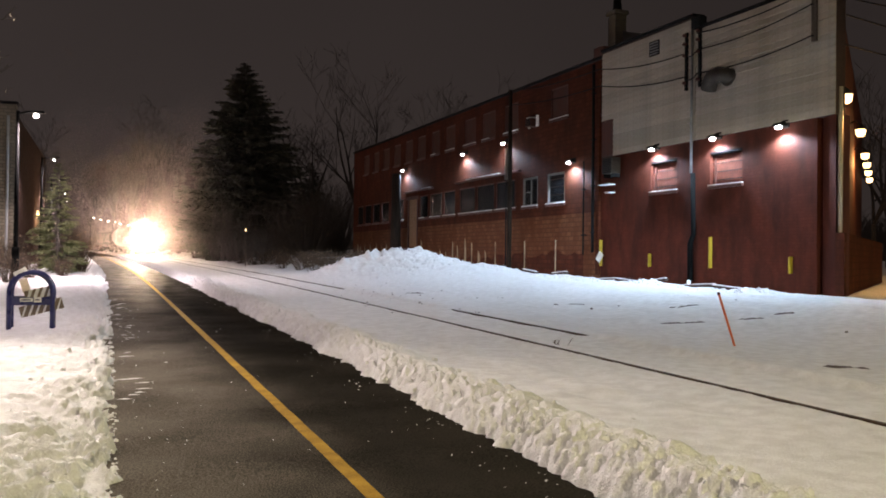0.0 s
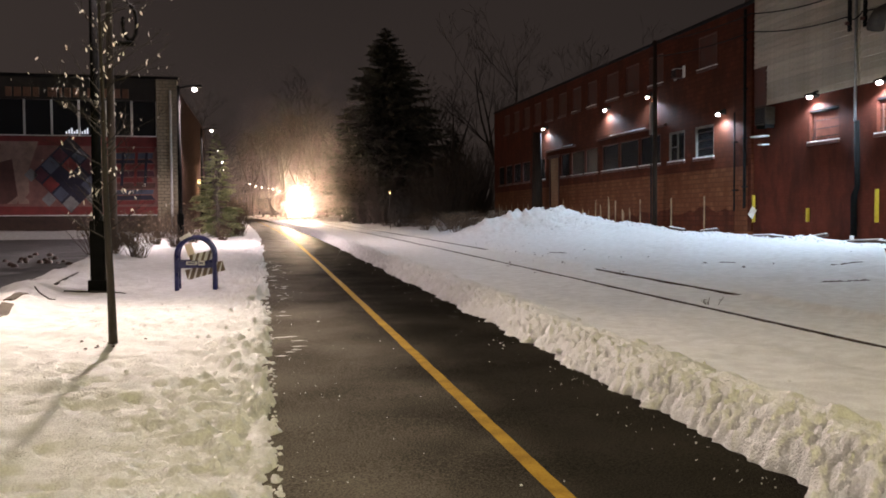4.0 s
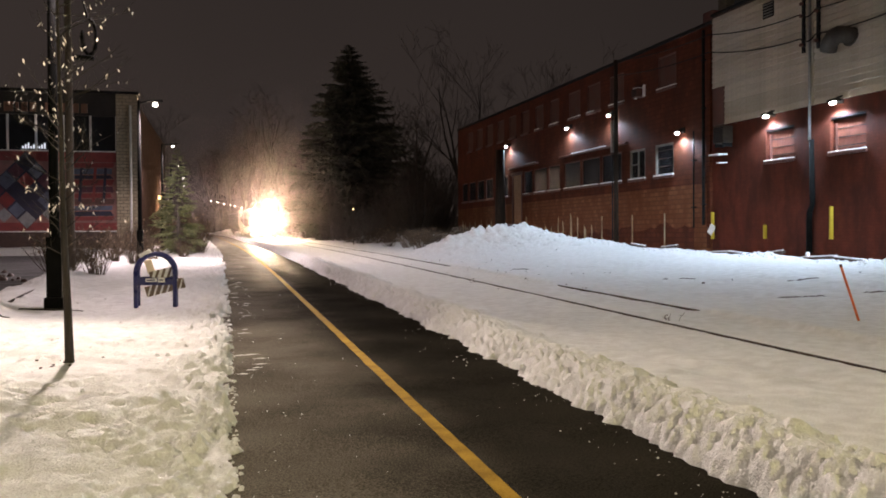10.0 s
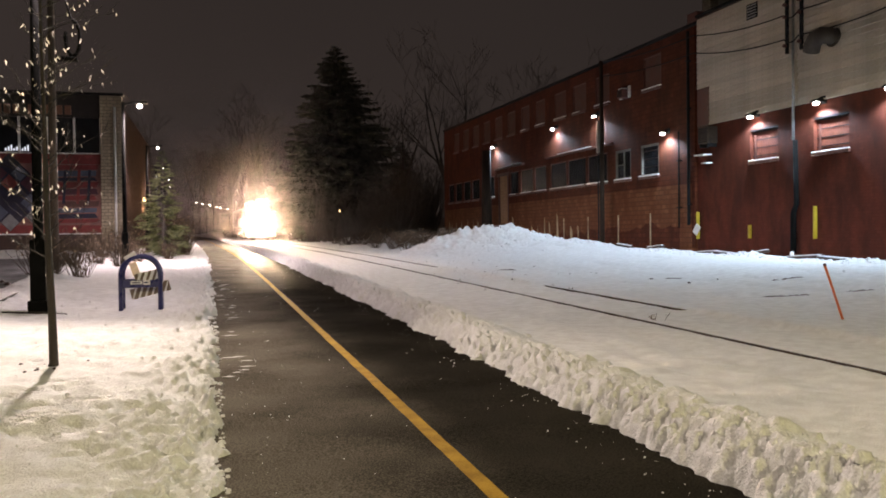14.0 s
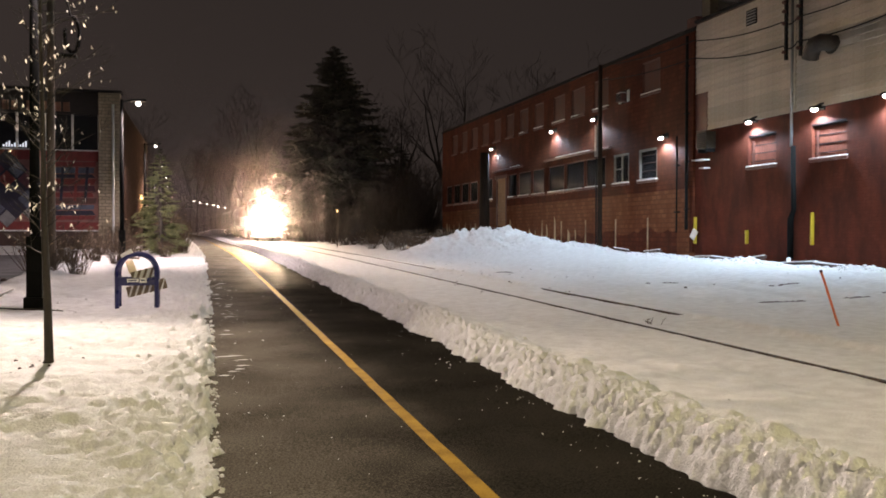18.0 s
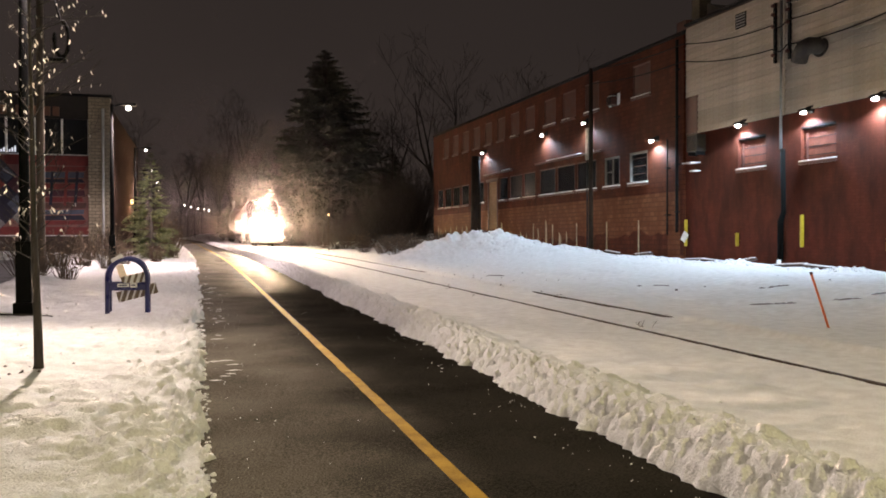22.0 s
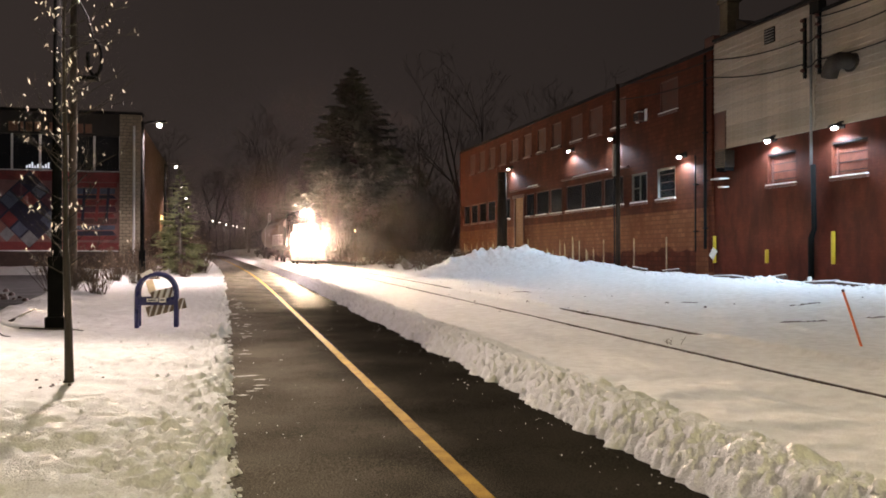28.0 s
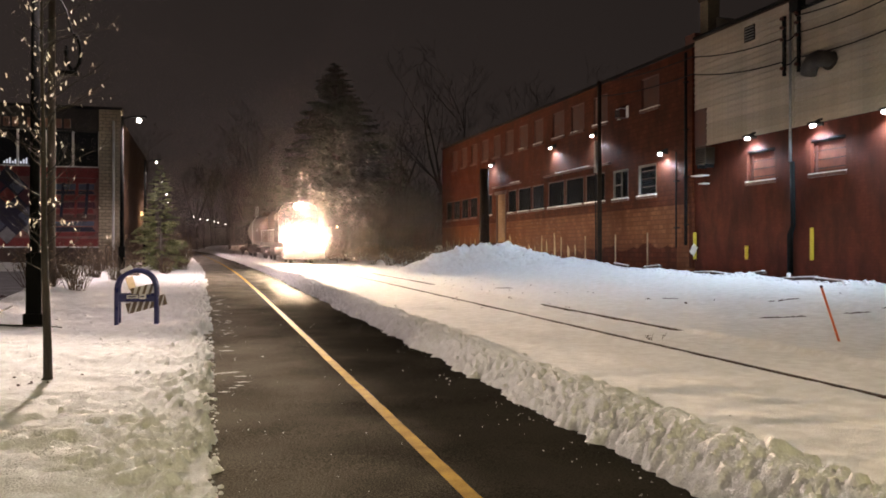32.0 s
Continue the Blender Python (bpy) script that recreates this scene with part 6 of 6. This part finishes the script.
def glare_flakes(parent):
    """Flakes added ahead of the pilot to imitate lens glare, lit through by the lamps; they thin out with distance from
    them.
    """
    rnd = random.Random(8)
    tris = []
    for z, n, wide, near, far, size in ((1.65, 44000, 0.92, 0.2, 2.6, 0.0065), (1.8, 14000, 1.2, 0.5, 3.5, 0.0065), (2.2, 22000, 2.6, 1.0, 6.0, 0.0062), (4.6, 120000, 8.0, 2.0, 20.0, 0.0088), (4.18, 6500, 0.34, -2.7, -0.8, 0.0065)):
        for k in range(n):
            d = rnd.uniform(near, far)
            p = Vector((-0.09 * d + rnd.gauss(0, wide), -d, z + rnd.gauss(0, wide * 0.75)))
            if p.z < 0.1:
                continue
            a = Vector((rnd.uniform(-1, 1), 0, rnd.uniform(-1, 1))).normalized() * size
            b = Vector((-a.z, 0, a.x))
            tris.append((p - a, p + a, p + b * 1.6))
    sheet_ob = sheet("glare_flakes", [v for q in tris for v in q], [(3 * i, 3 * i + 1, 3 * i + 2) for i in range(len(tris))], FLAKE, False, parent)
    tagged(sheet_ob, "added flakes in the beams that imitate headlight glare", kind="stuff")


def far_glare():
    """Flakes added along the far bend to widen the imitated headlight glare; they thin out towards the near end."""
    rnd = random.Random(18)
    tris = []
    for n, y0, y1, side, wide, low, tall, size in ((38000, 86, 120, 0, 1.5, 2.0, 1.15, 0.0065), (15000, 82, 120, 0, 3.2, 2.4, 2.2, 0.013), (120000, 80, 120, 0, 8.5, 4.0, 6.0, 0.024), (90000, 70, 86, 2.0, 4.5, 4.5, 4.0, 0.012)):
        for k in range(n):
            y = y0 + (y1 - y0) * rnd.random() ** 0.7
            p = Vector((6.75 + side + float(bend(y)) + rnd.gauss(0, wide), y, float(grade(y)) + low + rnd.gauss(0, tall)))
            if p.z < float(grade(y)) + 0.25:
                continue
            a = Vector((rnd.uniform(-1, 1), 0, rnd.uniform(-1, 1))).normalized() * size
            b = Vector((-a.z, 0, a.x))
            tris.append((p - a, p + a, p + b * 1.6))
    ob = sheet("far_glare_flakes", [v for q in tris for v in q], [(3 * i, 3 * i + 1, 3 * i + 2) for i in range(len(tris))], FLAKE, False)
    tagged(ob, "added flakes over the bend that imitate headlight glare", "mist", kind="stuff")


far_glare()


def build_locomotive():
    t = empty("locomotive", label="diesel locomotive with dazzling headlights running on the snowy track", category="locomotive")
    L = 17.2
    part("frame", box(-1.5, 1.5, 0.35, L, 1.15, 1.5, None, 0.03), LOCO_DARK, t)
    part("pilot", prism([(0.30, 0.22), (0.02, 0.35), (0.10, 1.45), (0.40, 1.45)], -1.45, 1.45, "x"), LOCO_DARK, t, "snow plough pilot at the front")
    part("nose", box(-0.95, 0.95, 1.25, 3.3, 1.503, 3.3, None, 0.16), LOCO_SHADED, t, "short low nose hood")
    cab = part("cab", prism([(-1.5, 1.5), (-1.5, 3.75), (-1.25, 4.25), (-0.6, 4.45), (0.6, 4.45), (1.25, 4.25), (1.5, 3.75), (1.5, 1.5)], 3.303, 5.6, "y"), LOCO_SHADED, t)
    for s in (-1, 1):
        part("window", box(s * 0.72 - 0.42, s * 0.72 + 0.42, 3.27, 3.3, 3.25, 3.85), PANE, cab)
        part("window", box(s * 1.515 - 0.012, s * 1.515 + 0.012, 3.7, 5.2, 3.1, 3.7), PANE, cab)
    part("number_board", box(-0.75, -0.25, 3.2, 3.3, 4.05, 4.3), LOCO_DARK, cab)
    part("number_board", box(0.25, 0.75, 3.2, 3.3, 4.05, 4.3), LOCO_DARK, cab)
    hood = part("long_hood", prism([(-0.95, 1.5), (-0.95, 3.75), (-0.75, 4.1), (0.75, 4.1), (0.95, 3.75), (0.95, 1.5)], 5.603, 16.4, "y"), LOCO_PAINT, t)
    for k in range(9):
        for s in (-1, 1):
            part("hood_door", box(s * 0.962 - 0.012, s * 0.962 + 0.012, 6.1 + k * 1.12, 7.1 + k * 1.12, 1.75, 3.55), LOCO_PAINT, hood)
    for y in (8.2, 11.4):
        part("exhaust_stack", box(-0.25, 0.25, y, y + 0.6, 4.102, 4.55, None, 0.03), LOCO_DARK, hood)
    part("radiator_fan", tube([(0, 14.2, 4.1), (0, 14.2, 4.3)], 0.6, 18), LOCO_DARK, hood)
    part("horn", tube([(0.3, 4.6, 4.45), (0.3, 4.6, 4.7), (0.3, 4.1, 4.72)], [0.03, 0.03, 0.09], 8), STEEL_RAIL, cab)
    part("fuel_tank", prism([(-1.2, 0.45), (-1.35, 0.7), (-1.35, 1.14), (1.35, 1.14), (1.35, 0.7), (1.2, 0.45)], 6.8, 10.6, "y"), LOCO_DARK, t)
    for s in (-1, 1):
        st = part("step_well", box(s * 1.28 - 0.2, s * 1.28 + 0.2, 0.36, 1.1, 0.4, 0.46), LOCO_DARK, t)
        part("step", box(s * 1.28 - 0.2, s * 1.28 + 0.2, 0.5, 1.1, 0.78, 0.83), LOCO_DARK, st)
        rail_bar(t, [(s * 1.42, 0.5, 1.5), (s * 1.42, 0.5, 2.55), (s * 0.35, 0.5, 2.55), (s * 0.35, 0.5, 1.5)])
        rail_bar(t, [(s * 1.45, 5.7, 2.5), (s * 1.45, 16.8, 2.5)])
        for k in range(8):
            part("stanchion", tube([(s * 1.45, 5.7 + k * 1.58, 1.5), (s * 1.45, 5.7 + k * 1.58, 2.5)], 0.02, 6), WHITE_PAINT, t)
        lens_at("ditch_light", s * 1.05, 0.5, 1.78, 0.17, DITCHLIGHT, t, 0.86, -6.5)
        lens_at("headlight", s * 0.19, 3.12, 4.18, 0.13, HEADLIGHT, t)
        # added fill lamps light the glare flakes; the disc shields the cab behind
        m = part("marker_light", tube([(s * 0.62, 0.24, 2.0), (s * 0.62, 0.42, 2.0)], 0.10, 14), LOCO_DARK, t)
        part("lens", tube([(s * 0.62, 0.17, 2.0), (s * 0.62, 0.20, 2.0), (s * 0.62, 0.238, 2.0)], [0.03, 0.07, 0.085], 14), GLARE_FILL, m, "small glowing lens added to light the glare flakes", smooth=True)
        part("back_shield", tube([(s * 0.62, 0.2395, 2.0), (s * 0.62, 0.2398, 2.0)], 0.27, 18), LOCO_DARK, m)
        part("bracket", tube([(s * 0.62, 0.42, 2.0), (s * 0.62, 0.46, 1.5)], 0.03, 6), LOCO_DARK, m)
    fill_slot_lamp(1.05, 0.62, 1.555, t)
    glare_flakes(t)
    part("coupler", box(-0.14, 0.14, -0.45, 0.3, 0.78, 1.05, None, 0.04), STEEL_RAIL, t)
    return t, truck(t, 3.3) + truck(t, 13.9)


def build_tank_car():
    t = empty("tank_car", label="dark rounded tank car coupled behind the locomotive", category="rail car")
    L = 15.5
    part("underframe", box(-0.35, 0.35, 0.2, L - 0.2, 0.95, 1.3), LOCO_DARK, t)
    n = [(0, 0.9, 2.6), (0, 1.0, 2.6), (0, 1.25, 2.6), (0, 1.7, 2.6), (0, L - 1.7, 2.6), (0, L - 1.25, 2.6), (0, L - 1.0, 2.6), (0, L - 0.9, 2.6)]
    part("tank", tube(n, [0.5, 0.95, 1.3, 1.46, 1.46, 1.3, 0.95, 0.5], 28), TANK_PAINT, t, "dark painted tank barrel", smooth=True)
    part("dome", tube([(0, L / 2, 4.0), (0, L / 2, 4.45)], 0.55, 16), TANK_PAINT, t)
    pf = part("platform", box(-1.1, 1.1, L / 2 - 1.2, L / 2 + 1.2, 4.06, 4.1), LOCO_DARK, t)
    for x in (-1.05, 1.05):
        part("platform_rail", tube([(x, L / 2 - 1.15, 4.1), (x, L / 2 - 1.15, 5.0), (x, L / 2 + 1.15, 5.0), (x, L / 2 + 1.15, 4.1)], 0.03, 6), WHITE_PAINT, pf)
    for s in (-1, 1):
        part("ladder", tube([(s * 1.5, L / 2 - 0.3, 1.2), (s * 1.5, L / 2 - 0.3, 3.4), (s * 1.1, L / 2 - 0.3, 4.1)], 0.025, 6), WHITE_PAINT, t)
        part("placard", box(s * 1.47 - 0.004, s * 1.47 + 0.004, 2.6, 3.4, 2.5, 2.8), WHITE_PAINT, t)
        part("end_sill", box(-1.4, 1.4, (L if s > 0 else 0.5) - 0.5, (L if s > 0 else 0.5), 0.9, 1.35), LOCO_DARK, t)
    return t, truck(t, 2.2, 0.9) + truck(t, L - 2.2, 0.9)


def build_box_car():
    t = empty("box_car", label="dark hopper car at the end of the visible train", category="rail car")
    L = 16.0
    part("body", prism([(-1.5, 1.3), (-1.5, 3.3), (-1.3, 3.5), (1.3, 3.5), (1.5, 3.3), (1.5, 1.3)], 0.3, L - 0.3, "y"), LOCO_DARK, t)
    for k in range(13):
        for s in (-1, 1):
            part("rib", box(s * 1.53 - 0.03, s * 1.53 + 0.03, 0.5 + k * 1.22, 0.6 + k * 1.22, 1.3, 3.3), LOCO_DARK, t)
    part("underframe", box(-0.4, 0.4, 0.0, L, 0.9, 1.28), LOCO_DARK, t)
    return t, truck(t, 2.2, 0.9) + truck(t, L - 2.2, 0.9)


def light_y(t):
    """Where along the line the front of the train is, t seconds in."""
    return 121.0 - 1.90 * t


def build_train():
    made, back = [], 0.0
    for make, length in ((build_locomotive, 18.0), (build_tank_car, 16.2), (build_box_car, 16.6)):
        thing, wheels = make()
        made.append((thing, wheels, back, length - 0.8))
        back += length
    return made


TRAIN = build_train()
TIMES = [0.4 * k for k in range(81)]


def on_track(y):
    return Vector((7.19 + float(bend(y)), y, float(grade(y)) + 0.105))


def motions():
    for thing, wheels, back, length in TRAIN:
        rows = []
        for t in TIMES:
            y = light_y(t) + back
            a, b = on_track(y), on_track(y + length)
            d = (b - a).normalized()
            rows.append((t, pose(a.x, a.y, a.z, math.degrees(math.asin(d.z)), 0, -math.degrees(math.atan2(d.x, d.y)))))
        walk(thing, rows)
        for w in wheels:
            walk(w, [(t, pose(*w.location, math.degrees(1.90 * t / 0.5) % 36000, 0, 0)) for t in TIMES])


# ---- last: what moves ----
motions()
